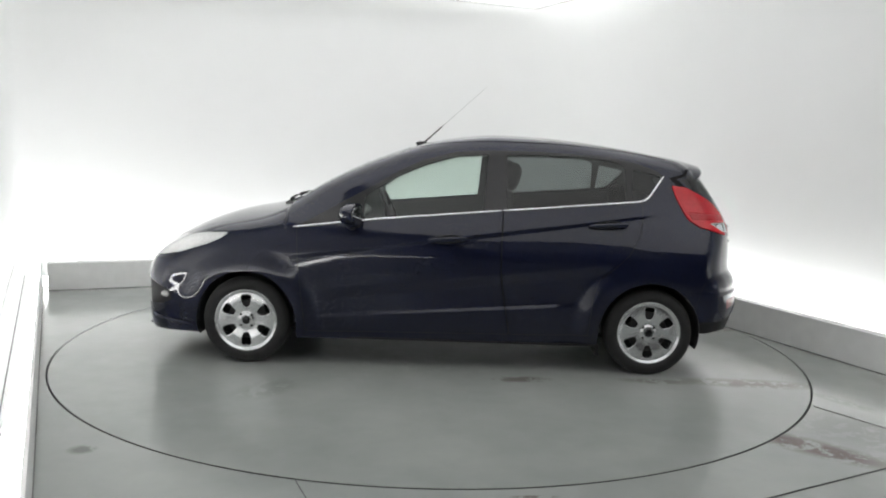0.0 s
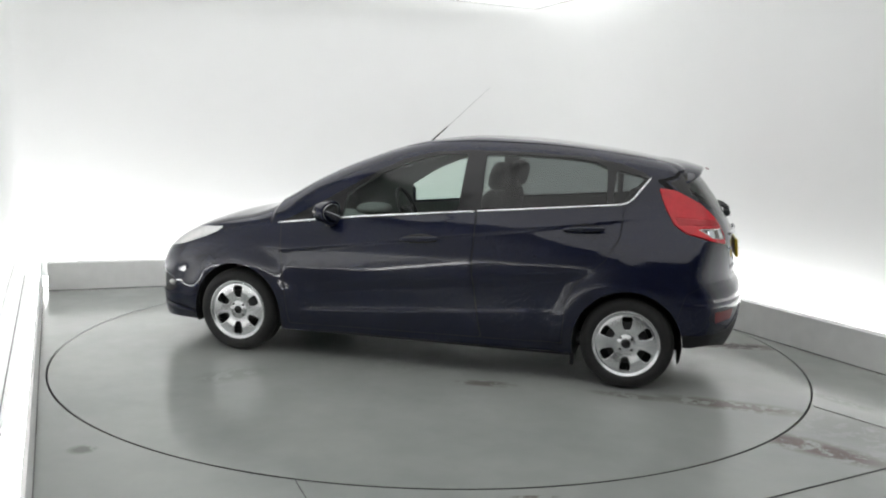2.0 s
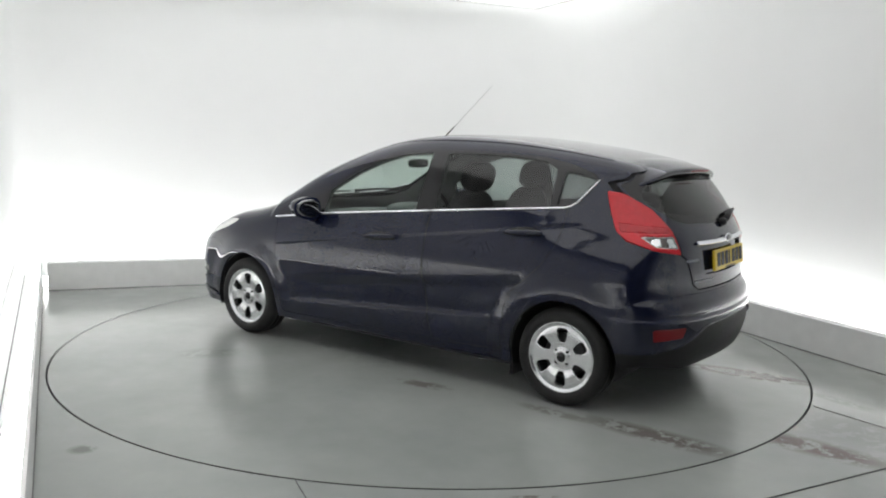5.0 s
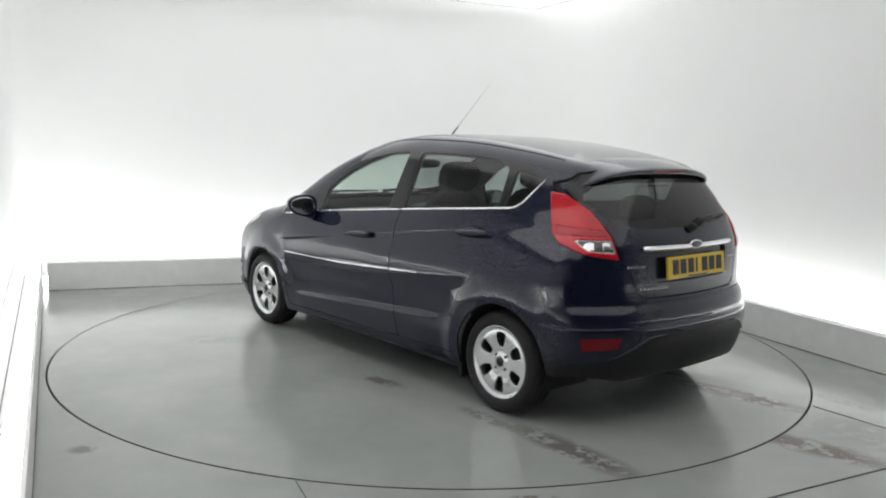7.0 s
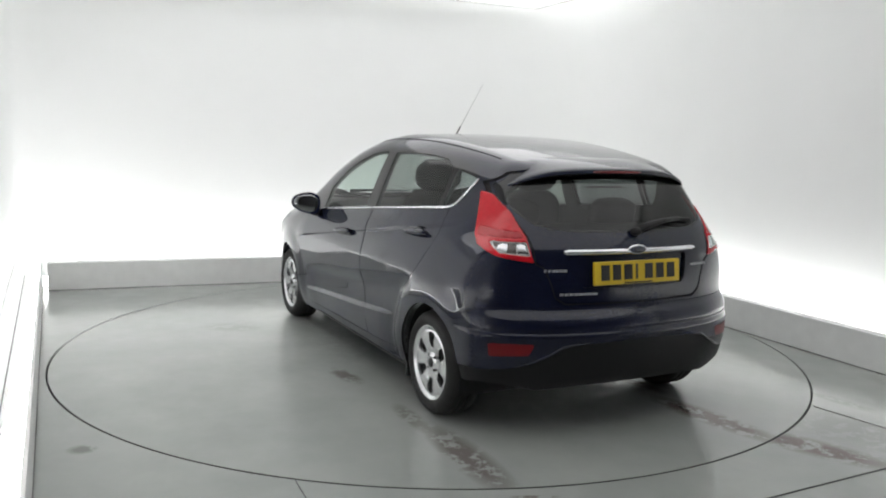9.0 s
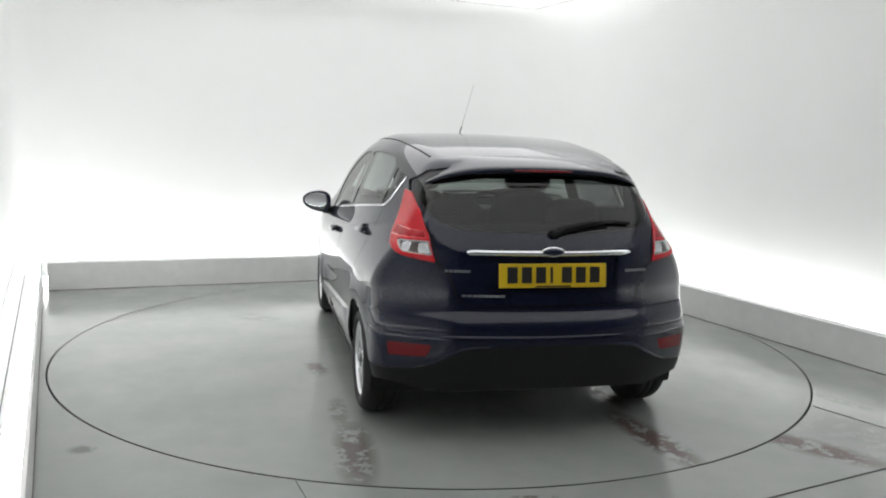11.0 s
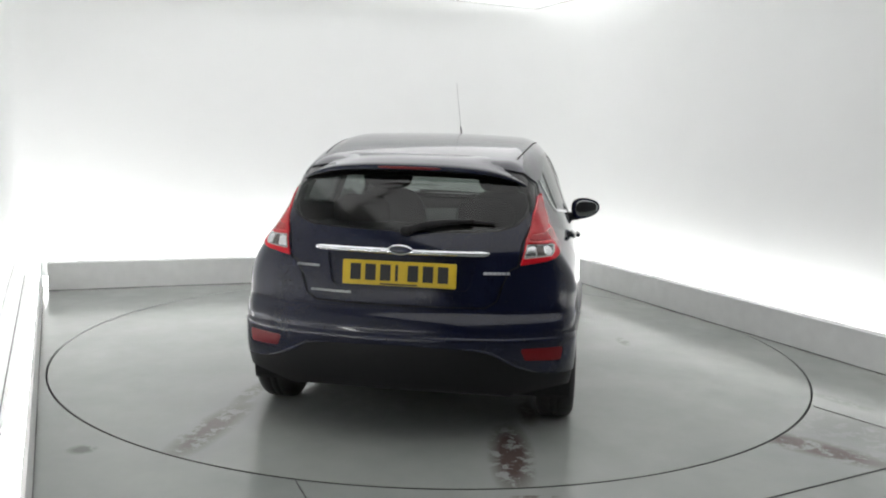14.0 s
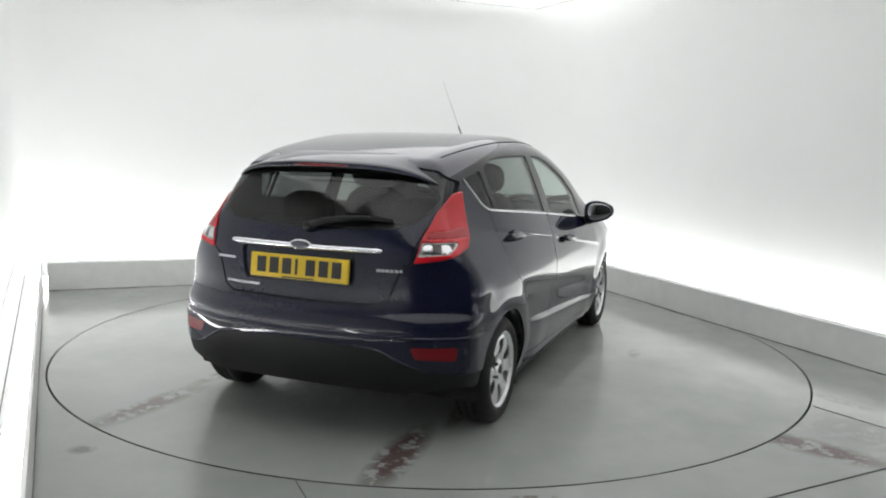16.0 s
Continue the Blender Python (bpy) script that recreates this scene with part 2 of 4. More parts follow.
def room():
    # floor: a ring round the turntable, out past the walls
    bm = bmesh.new()
    rings = []
    for r in (RADIUS + 0.009, 2.9, 4.0, 6.0, 9.5):
        rings.append([bm.verts.new((r * math.cos(math.pi * i / 96), r * math.sin(math.pi * i / 96), 0)) for i in range(192)])
    for a, b in zip(rings, rings[1:]):
        for i in range(192):
            bm.faces.new((a[i], b[i], b[(i + 1) % 192], a[(i + 1) % 192]))
    lip = [bm.verts.new((v.co.x, v.co.y, -0.08)) for v in rings[0]]
    for i in range(192):
        bm.faces.new((rings[0][i], rings[0][(i + 1) % 192], lip[(i + 1) % 192], lip[i]))
    structure("floor", bm, FLOOR_PAINT, "grey painted concrete studio floor with scuffs")
    bm = bmesh.new()
    bmesh.ops.create_circle(bm, cap_ends=True, radius=2.7, segments=96)
    bm.transform(Matrix.Translation((0, 0, -0.075)))
    structure("turntable_pit", bm, DARK, "dark pit under the turntable")
    # saw-cut joints in the floor
    for a, b, w in (((-0.557, -2.385), (-0.40, -2.75), 0.0009), ((2.137, -1.241), (2.75, -2.15), 0.0006), ((1.20, -2.56), (2.55, -1.86), 0.0035)):
        a, b = Vector(a), Vector(b)
        n = (b - a).normalized().orthogonal() * w
        structure("floor_joint", prism([tuple(a + n), tuple(b + n), tuple(b - n), tuple(a - n)], -0.01, 0.0035), INK, "thin dark joint cut in the grey floor")
    # plinths along the back and right walls, with the light strips behind them
    def strip(name, start, along, out, length, near, far, z0, z1, mat, label, bevel=0.006):
        m = Matrix(((along.x, out.x, 0, start.x), (along.y, out.y, 0, start.y), (0, 0, 1, 0), (0, 0, 0, 1)))
        bm = box(0, length, near, far, z0, z1, m, bevel)
        bmesh.ops.recalc_face_normals(bm, faces=bm.faces[:])
        return structure(name, bm, mat, label)
    strip("plinth_back", CORNER, ALONG_BACK, OUT_BACK, 4.925, 0, 0.09, -0.01, 0.244, PLINTH, "low white painted plinth along the back wall")
    strip("plinth_right", CORNER, ALONG_RIGHT, OUT_RIGHT, 8.8, 0, 0.09, -0.01, 0.244, PLINTH, "low white painted plinth along the side wall")
    strip("light_strip_back", CORNER, ALONG_BACK, OUT_BACK, 5.1, 0.13, 0.19, 0.02, 0.10, FOOT_LED, "white light strip hidden behind the plinth")
    strip("light_strip_right", CORNER, ALONG_RIGHT, OUT_RIGHT, 8.8, 0.13, 0.19, 0.02, 0.10, FOOT_LED, "white light strip hidden behind the plinth")
    # plinth along the left wall, with an added panel behind its face that glows for its lit white top
    left = Vector((-3.63, 1.48))
    along_left = Vector((0.421, -0.907))
    out_left = Vector((-0.907, -0.421))
    strip("plinth_left", left, along_left, out_left, 7.9, -0.180, -0.160, -0.01, 0.244, PLINTH, "low white painted plinth along the wall", 0.003)
    strip("glow_panel_left", left, along_left, out_left, 7.8, -0.159, -0.085, 0.225, 0.238, BOARD, "added glowing panel in place of the plinth's lit top", 0.002)
    strip("ledge_left", left, along_left, out_left, 7.8, -0.084, 0.036, 0.225, 0.238, WALL, "white ledge at the foot of the wall", 0.002)
    strip("wall_joint_left", left + along_left * 0.75, along_left, out_left, 6.9, -0.063, -0.058, 0.235, 0.2425, INK, "thin dark joint at the foot of the white wall", 0.001)
    # black strip that paints the shadow gap under the left plinth
    strip("plinth_shade_left", left, along_left, out_left, 7.9, -0.184, -0.165, -0.01, 0.004, INK, "dark strip put in for the shadow gap between plinth and floor", 0.001)
    # walls: one smooth sweep with rounded corners, and an added, unseen dark wall behind the camera
    GAP = 0.42
    def at_wall(c, d1, d2, r, n=10):
        pts = []
        for i in range(n + 1):
            k = i / n
            pts.append(c + d1 * r * (1 - k) ** 2 + d2 * r * k ** 2)
        return pts
    corner = CORNER + OUT_BACK * GAP + OUT_RIGHT * GAP
    left_wall = left + out_left * 0.08
    back_left = left_wall - along_left * 0.55
    far_left = left_wall + along_left * 9.3
    far_right = CORNER + OUT_RIGHT * GAP + ALONG_RIGHT * 8.9
    line = [far_left] + at_wall(back_left, along_left, -ALONG_BACK, 0.30, 6) + at_wall(corner, ALONG_BACK, ALONG_RIGHT, 1.1, 14) + [far_right]
    bm = bmesh.new()
    heights = (-0.02, 0.5, 1.2, 2.0, 2.7, 3.30)
    inner = [[bm.verts.new((p.x, p.y, z)) for z in heights] for p in line]
    for a, b in zip(inner, inner[1:]):
        for i in range(len(heights) - 1):
            bm.faces.new((a[i], b[i], b[i + 1], a[i + 1]))
    bmesh.ops.recalc_face_normals(bm, faces=bm.faces[:])
    ob = structure("wall_sweep", bm, WALL, "smooth white studio wall sweeping round the corner", True)
    sol = ob.modifiers.new("thickness", "SOLIDIFY")
    sol.thickness, sol.offset = 0.08, 0.0
    # unseen near wall, added dark so that the car's flank reflects little
    a, b = far_left, far_right
    d = (b - a).normalized()
    n = Vector((-d.y, d.x))
    n = n if n.dot(Vector((0, 1))) < 0 else -n
    structure("added_near_wall", prism([tuple(a - d), tuple(b + d), tuple(b + d + n * 0.12), tuple(a - d + n * 0.12)], -0.02, 3.30), CHARCOAL, "added unseen dark wall that darkens the car's reflections")
    outline = [(-5.6, 2.6), (1.2, 5.6), (3.2, 4.6), (7.2, -6.0), (1.0, -9.6), (-1.8, -7.2)]
    structure("ceiling_slab", prism(outline[::-1], 3.30, 3.40), CEIL, "plain white slab above the lowered ceiling")
    inward = Vector((0.907, 0.421))
    low = [CORNER - OUT_RIGHT * 0.1 - OUT_BACK * 0.1, left + inward * 0.45 + along_left * 0.10, far_left + inward * 0.40, far_right - OUT_RIGHT * 0.52]
    structure("ceiling", prism([tuple(p) for p in low], 2.86, 2.92), CEIL, "lowered grey-white studio ceiling")
    strip("cove_light_back", CORNER, ALONG_BACK, OUT_BACK, 4.9, -0.24, -0.16, 2.92, 2.98, COVE_LED, "white light strip above the lowered ceiling")
    strip("cove_light_right", CORNER, ALONG_RIGHT, OUT_RIGHT, 8.7, -0.24, -0.16, 2.92, 2.98, COVE_LED, "white light strip above the lowered ceiling")
    # shadow gaps under the other plinths, painted as black strips
    strip("plinth_shade_back", CORNER, ALONG_BACK, OUT_BACK, 4.925, -0.004, 0.02, -0.01, 0.004, INK, "dark strip put in for the shadow gap between plinth and floor", 0.001)
    strip("plinth_shade_right", CORNER, ALONG_RIGHT, OUT_RIGHT, 8.8, -0.004, 0.02, -0.01, 0.004, INK, "dark strip put in for the shadow gap between plinth and floor", 0.001)


def added_light_box(x, y, turn, length, width, led):
    ob = new("added_light_box")
    ob.matrix_basis = pose(x, y, 2.86, 0, 0, turn)
    tagged(ob, "added unseen white light box in a thin frame", "ceiling light", "studio ceiling lights")
    part("diffuser", box(-length / 2, length / 2, -width / 2, width / 2, -0.045, -0.035), led, ob, "glowing white diffuser")
    e = 0.03
    for x0, x1, y0, y1 in ((-length / 2 - e, length / 2 + e, width / 2, width / 2 + e), (-length / 2 - e, length / 2 + e, -width / 2 - e, -width / 2), (length / 2, length / 2 + e, -width / 2, width / 2), (-length / 2 - e, -length / 2, -width / 2, width / 2)):
        part("frame", box(x0, x1, y0, y1, -0.055, 0.0), CEIL, ob)


# glow that stands in for the light on the left plinth's top and wall
BOARD = glowing("lit_top_glow", (1.0, 1.0, 1.0), 21.0)
room()
# one broad unseen light box added over the turntable
spot = Vector((0.408, -0.913)) * -0.45 + Vector((0.913, 0.408)) * -0.05
added_light_box(spot.x, spot.y, 24.0, 4.6, 4.3, FILL_LED)
# a second unseen box, added to lift the car's camera side
spot = Vector((0.408, -0.913)) * 3.45 + Vector((0.913, 0.408)) * 0.05
added_light_box(spot.x, spot.y, 24.0, 4.3, 3.4, FRONT_FILL_LED)


def turntable():
    bm = bmesh.new()
    bmesh.ops.create_circle(bm, cap_ends=True, radius=RADIUS - 0.004, segments=192)
    top = bm.faces[:]
    low = bmesh.ops.extrude_face_region(bm, geom=top)
    for v in low["geom"]:
        if isinstance(v, bmesh.types.BMVert):
            v.co.z = -0.05
    bmesh.ops.recalc_face_normals(bm, faces=bm.faces[:])
    ob = new("turntable")
    part("deck", bm, DISC_PAINT, ob)
    part("edge_ring", lathe([(RADIUS - 0.0035, -0.05), (RADIUS - 0.0035, -0.001), (RADIUS - 0.001, -0.001), (RADIUS - 0.001, -0.05)], 192, "Z"), STEEL, ob, "thin worn steel edge")
    return tagged(ob, "round grey painted vehicle turntable flush with the floor", "turntable")


TABLE = turntable()


# ---- the car's form: lengths forward, heights up, from its middle on the ground ----
def pw(x, pts):
    """Smooth curve through the points (monotone cubic)."""
    px = np.array([p[0] for p in pts], float)
    py = np.array([p[1] for p in pts], float)
    h = np.diff(px)
    d = np.diff(py) / h
    m = np.empty(len(px))
    m[0], m[-1] = d[0], d[-1]
    a, b = d[:-1], d[1:]
    w = np.where(a * b > 0, 2 * a * b / np.where(a + b == 0, 1, a + b), 0.0)
    m[1:-1] = 0.5 * w + 0.5 * np.where(a * b > 0, np.sign(a) * np.minimum(np.abs(a + b) / 2, 3 * np.minimum(np.abs(a), np.abs(b))), 0)
    x = np.asarray(x, float)
    i = np.clip(np.searchsorted(px, x) - 1, 0, len(h) - 1)
    t = (x - px[i]) / h[i]
    inside = py[i] * (1 + 2 * t) * (1 - t) ** 2 + m[i] * h[i] * t * (1 - t) ** 2 + py[i + 1] * t * t * (3 - 2 * t) + m[i + 1] * h[i] * t * t * (t - 1)
    low = py[0] + m[0] * (x - px[0])
    high = py[-1] + m[-1] * (x - px[-1])
    return np.where(x < px[0], low, np.where(x > px[-1], high, inside))


def smin(a, b, k):
    d = np.maximum(k - np.abs(a - b), 0) / k
    return np.minimum(a, b) - d * d * k / 4


def smax(a, b, k):
    return -smin(-a, -b, k)


def ramp(x, a, b):
    t = np.clip((x - a) / (b - a), 0, 1)
    return t * t * (3 - 2 * t)


TOP = [(-1.75, 1.225), (-1.57, 1.297), (-1.37, 1.345), (-0.98, 1.408), (-0.62, 1.445), (-0.30, 1.455), (0.0, 1.428), (0.26, 1.366), (0.40, 1.316), (0.60, 1.235), (0.79, 1.142), (1.0, 1.02), (1.08, 0.983), (1.2, 0.945), (1.43, 0.898), (1.7, 0.815), (1.82, 0.762), (2.1, 0.60)]
REAR = [(0.10, -1.76), (0.20, -1.83), (0.31, -1.888), (0.44, -1.912), (0.55, -1.913), (0.60, -1.898), (0.635, -1.872), (0.67, -1.864), (0.75, -1.858), (0.85, -1.848), (0.90, -1.84), (0.98, -1.805), (1.10, -1.73), (1.20, -1.655), (1.30, -1.575), (1.45, -1.45)]
FRONT = [(0.10, 1.92), (0.18, 1.985), (0.335, 2.005), (0.47, 2.01), (0.60, 1.975), (0.68, 1.92), (0.755, 1.84), (0.85, 1.70), (1.2, 1.1)]
SIDE = [(0.12, 0.785), (0.20, 0.805), (0.30, 0.826), (0.36, 0.834), (0.48, 0.838), (0.60, 0.846), (0.70, 0.846), (0.80, 0.826), (0.90, 0.795), (0.97, 0.768), (1.05, 0.741), (1.15, 0.704), (1.25, 0.662), (1.35, 0.613), (1.45, 0.55), (1.6, 0.43)]
HUBX, HUBZ, ARCH = 1.2445, 0.270, 0.313


def half_width(x, z):
    """Half width of the body at a length and a height."""
    w = pw(z, SIDE)
    g = 0.028 + 0.080 * ramp(z, 0.75, 1.12)
    w = w - g * np.maximum(-0.5 - x, 0) ** 2
    w = w - 0.12 * np.maximum(x - 0.9, 0) ** 2 - 0.10 * ramp(z, 0.85, 1.1) * np.maximum(x - 0.2, 0) ** 2
    # flared lips round the wheel openings
    for hx in (HUBX, -HUBX):
        r = np.hypot(x - hx, (z - HUBZ))
        if hx > 0:
            w = w + 0.014 * ramp(r, 0.47, 0.335) * ramp(z, 0.10, 0.30)
        else:
            w = w + 0.015 * ramp(r, 0.50, 0.345) * ramp(z, 0.12, 0.42) * ramp(-x, 1.75, 1.38)
    # rising crease with the flank tucked in under the shoulder
    on = ramp(x, 1.02, 0.78) * ramp(x, -1.40, -1.05)
    u = z - (0.677 + (0.90 - x) * 0.1375)
    w = w + on * 0.009 * ramp(u, -0.002, 0.022) * ramp(u, 0.24, 0.06)
    # lower crease: the doors fall in under it, round the wheel openings, then step out to the sill
    clear_front = ramp(np.hypot(x - HUBX, z - HUBZ), 0.35, 0.66)
    clear_rear = ramp(np.hypot(x + HUBX, z - HUBZ), 0.37, 0.50)
    on = clear_front * clear_rear * ramp(x, 0.96, 0.45) * ramp(x, -1.10, -0.85)
    v = z - (0.479 + (0.864 - x) * 0.113)
    w = w - on * 0.019 * ramp(v, 0.006, -0.08)
    on = clear_front * clear_rear * ramp(x, 0.95, 0.80) * ramp(x, -0.85, -0.55)
    v = z - (0.315 + (0.818 - x) * 0.0735)
    w = w + on * 0.015 * ramp(v, 0.014, -0.014)
    return w


def solid(x, y, z):
    """Below zero inside the car's body."""
    y = np.abs(y)
    side = (y - half_width(x, z)) * 0.93
    e = 0.01
    slope = (pw(x + e, TOP) - pw(x - e, TOP)) / (2 * e)
    crown = np.where(x > 1.0, 0.11, 0.055)
    top = (z - pw(x, TOP) + crown * y * y) / np.sqrt(1 + slope * slope)
    bow = 0.24 * y * y + 0.55 * np.maximum(y - 0.42, 0) ** 2
    slope = (pw(z + e, REAR) - pw(z - e, REAR)) / (2 * e)
    rear = (pw(z, REAR) + bow - x) / np.sqrt(1 + slope * slope)
    slope = (pw(z + e, FRONT) - pw(z - e, FRONT)) / (2 * e)
    front = (x - pw(z, FRONT) + 0.22 * y * y + 0.9 * np.maximum(y - 0.5, 0) ** 2) / np.sqrt(1 + slope * slope)
    # shelf round the rear bumper
    lip = 0.010 * ramp(z, 0.537, 0.517) * ramp(x, -1.45, -1.72)
    side, rear = side - lip, rear - lip
    f = smax(side, top, 0.10)
    f = smax(f, rear, 0.07)
    return smax(f, front, 0.09)


# ---- the car: one smooth body, cut into its panels ----
def signed(a, b, poly):
    """Signed distance in the plane to a closed outline; below zero inside."""
    a, b = np.asarray(a, float), np.asarray(b, float)
    best = np.full(a.shape, 1e9)
    inside = np.zeros(a.shape, bool)
    n = len(poly)
    for i in range(n):
        (x0, y0), (x1, y1) = poly[i], poly[(i + 1) % n]
        dx, dy = x1 - x0, y1 - y0
        t = np.clip(((a - x0) * dx + (b - y0) * dy) / (dx * dx + dy * dy), 0, 1)
        best = np.minimum(best, np.hypot(a - x0 - t * dx, b - y0 - t * dy))
        if y0 != y1:
            inside ^= ((y0 > b) != (y1 > b)) & (a < dx * (b - y0) / (y1 - y0) + x0)
    return np.where(inside, -best, best)


def carve(V, polys, field):
    """Splits polygons along field = 0. V grows. Returns those below zero and those above."""
    val = list(field(np.array(V)))
    low, high, made = [], [], {}
    for p in polys:
        s = [val[i] for i in p]
        if max(s) <= 0:
            low.append(p)
        elif min(s) >= 0:
            high.append(p)
        else:
            a, b = [], []
            n = len(p)
            for k in range(n):
                i, j = p[k], p[(k + 1) % n]
                si, sj = s[k], s[(k + 1) % n]
                if si <= 0:
                    a.append(i)
                if si >= 0:
                    b.append(i)
                if si * sj < 0:
                    key = (min(i, j), max(i, j))
                    if key not in made:
                        t = si / (si - sj)
                        made[key] = len(V)
                        V.append(tuple(V[i][c] + t * (V[j][c] - V[i][c]) for c in range(3)))
                        val.append(0.0)
                    a.append(made[key])
                    b.append(made[key])
            if len(a) > 2:
                low.append(a)
            if len(b) > 2:
                high.append(b)
    return low, high


def normals_of(P):
    """Outward normals of the body at points."""
    e = 0.004
    x, y, z = P.T
    g = np.stack([solid(x + e, y, z) - solid(x - e, y, z), solid(x, y + e, z) - solid(x, y - e, z), solid(x, y, z + e) - solid(x, y, z - e)], 1)
    return g / np.maximum(np.linalg.norm(g, axis=1, keepdims=True), 1e-9)


def half_shell():
    """The left half of the body as quads, found along rays from a spine."""
    X = np.linspace(-2.02, 2.12, 231)
    Y = np.linspace(0, 0.92, 50)
    Z = np.concatenate([np.linspace(0.155, 1.0, 78), np.linspace(1.0, 1.50, 28)[1:]])
    index, pts, polys = {}, [], []

    def at(x, y, z):
        key = (round(x, 5), round(y, 5), round(z, 5))
        if key not in index:
            index[key] = len(pts)
            pts.append(key)
        return index[key]

    def sheet(A, B, f, flip):
        for a0, a1 in zip(A, A[1:]):
            for b0, b1 in zip(B, B[1:]):
                q = [at(*f(a0, b0)), at(*f(a1, b0)), at(*f(a1, b1)), at(*f(a0, b1))]
                polys.append(q[::-1] if flip else q)
    sheet(X, Z, lambda x, z: (x, 0.92, z), True)
    sheet(X, Y, lambda x, y: (x, y, 1.50), False)
    sheet(Y, Z, lambda y, z: (2.12, y, z), False)
    sheet(Y, Z, lambda y, z: (-2.02, y, z), True)
    Q = np.array(pts)
    O = np.stack([np.clip(Q[:, 0], -1.30, 1.45), 0 * Q[:, 1], np.clip(Q[:, 2], 0.0, 0.70)], 1)
    low, high = np.zeros(len(Q)), np.full(len(Q), 1.3)
    for _ in range(32):
        mid = (low + high) / 2
        P = O + (Q - O) * mid[:, None]
        inside = solid(*P.T) < 0
        low, high = np.where(inside, mid, low), np.where(inside, high, mid)
    P = O + (Q - O) * low[:, None]
    P[:, 1] = np.where(Q[:, 1] == 0, 0, P[:, 1])
    return [tuple(v) for v in P.tolist()], polys


def build_shell(name, V, polys, mat, parent, both=False, mirror=False, offset=0.0, label="", thick=0.0):
    """A panel from polygons of the half body, with the body's own smooth normals."""
    used = sorted({i for p in polys for i in p})
    where = {i: k for k, i in enumerate(used)}
    P = np.array([V[i] for i in used])
    N = normals_of(P)
    P = P + N * offset
    F = [[where[i] for i in p] for p in polys]
    flip = P * np.array([1, -1, 1])
    flipN = N * np.array([1, -1, 1])
    if both:
        k = len(P)
        same = np.abs(P[:, 1]) < 1e-6
        mapped = [i if same[i] else i + k for i in range(k)]
        F = F + [[mapped[i] for i in f][::-1] for f in F]
        P, N = np.concatenate([P, flip]), np.concatenate([N, flipN])
    elif mirror:
        P, N, F = flip, flipN, [f[::-1] for f in F]
    if thick:
        k = len(P)
        edges = {}
        for f in F:
            for i, j in zip(f, f[1:] + f[:1]):
                edges[(i, j)] = 1
        rim = [(i, j) for i, j in edges if (j, i) not in edges]
        back = [[i + k for i in f][::-1] for f in F]
        F = F + back + [[j, i, i + k, j + k] for i, j in rim]
        P, N = np.concatenate([P, P - N * thick]), np.concatenate([N, -N])
    me = bpy.data.meshes.new(name)
    me.from_pydata(P.tolist(), [], F)
    me.materials.append(mat)
    me.polygons.foreach_set("use_smooth", [True] * len(me.polygons))
    if not thick:
        me.normals_split_custom_set_from_vertices(N.tolist())
    ob = new(name, me)
    ob.parent = parent
    return tagged(ob, label)


def side_point(x, z, lift=0.0, mirror=1):
    """A place on the car's flank, lifted off it."""
    y = 0.9
    low, high = 0.3, 1.0
    for _ in range(30):
        y = (low + high) / 2
        low, high = (y, high) if float(solid(x, y, z)) < 0 else (low, y)
    p = np.array([[x, y, z]])
    p = p + normals_of(p) * lift
    return Vector((p[0, 0], p[0, 1] * mirror, p[0, 2]))


def tail_point(y, z, lift=0.0):
    """A place on the car's rear face, lifted off it."""
    low, high = -1.2, -2.1
    for _ in range(30):
        x = (low + high) / 2
        low, high = (x, high) if float(solid(x, y, z)) < 0 else (low, x)
    p = np.array([[x, y, z]])
    p = p + normals_of(p) * lift
    return Vector(p[0].tolist())


CAR = new("car")
tagged(CAR, "dark navy blue five-door hatchback car parked on the turntable", "car")

# outlines: length and height on the flank
WINDOW_BAND = [(0.945, 0.866), (0.445, 0.926), (-0.352, 0.999), (-1.183, 1.072), (-1.228, 1.096), (-1.325, 1.226), (-1.285, 1.257), (-1.14, 1.306), (-0.99, 1.336), (-0.57, 1.355), (-0.25, 1.356), (-0.02, 1.340), (0.17, 1.287), (0.325, 1.215), (0.51, 1.104), (0.71, 0.992), (0.855, 0.908)]
FRONT_PANE = [(0.530, 0.920), (0.520, 1.062), (0.320, 1.188), (0.15, 1.263), (-0.030, 1.317), (-0.23, 1.333), (-0.205, 0.99)]
REAR_PANE = [(-0.345, 1.004), (-0.345, 1.331), (-0.57, 1.336), (-0.80, 1.330), (-0.99, 1.313), (-1.075, 1.274), (-1.085, 1.068)]
QUARTER_PANE = [(-1.118, 1.072), (-1.178, 1.079), (-1.220, 1.101), (-1.312, 1.222), (-1.27, 1.236), (-1.128, 1.262)]
FRONT_DOOR = [(0.935, 0.868), (0.918, 0.60), (0.875, 0.215), (-0.385, 0.232), (-0.345, 0.45), (-0.318, 0.65), (-0.325, 1.05), (0.70, 0.93)]
REAR_DOOR = [(-0.325, 1.05), (-0.318, 0.65), (-0.345, 0.45), (-0.385, 0.232), (-0.87, 0.240), (-0.890, 0.50), (-0.93, 0.60), (-1.0, 0.655), (-1.10, 0.75), (-1.175, 0.88), (-1.187, 1.0), (-1.190, 1.074), (-1.05, 1.12)]
HEADLAMP = [(1.87, 0.635), (1.81, 0.70), (1.675, 0.775), (1.50, 0.805), (1.345, 0.815), (1.40, 0.775), (1.473, 0.742), (1.66, 0.68)]
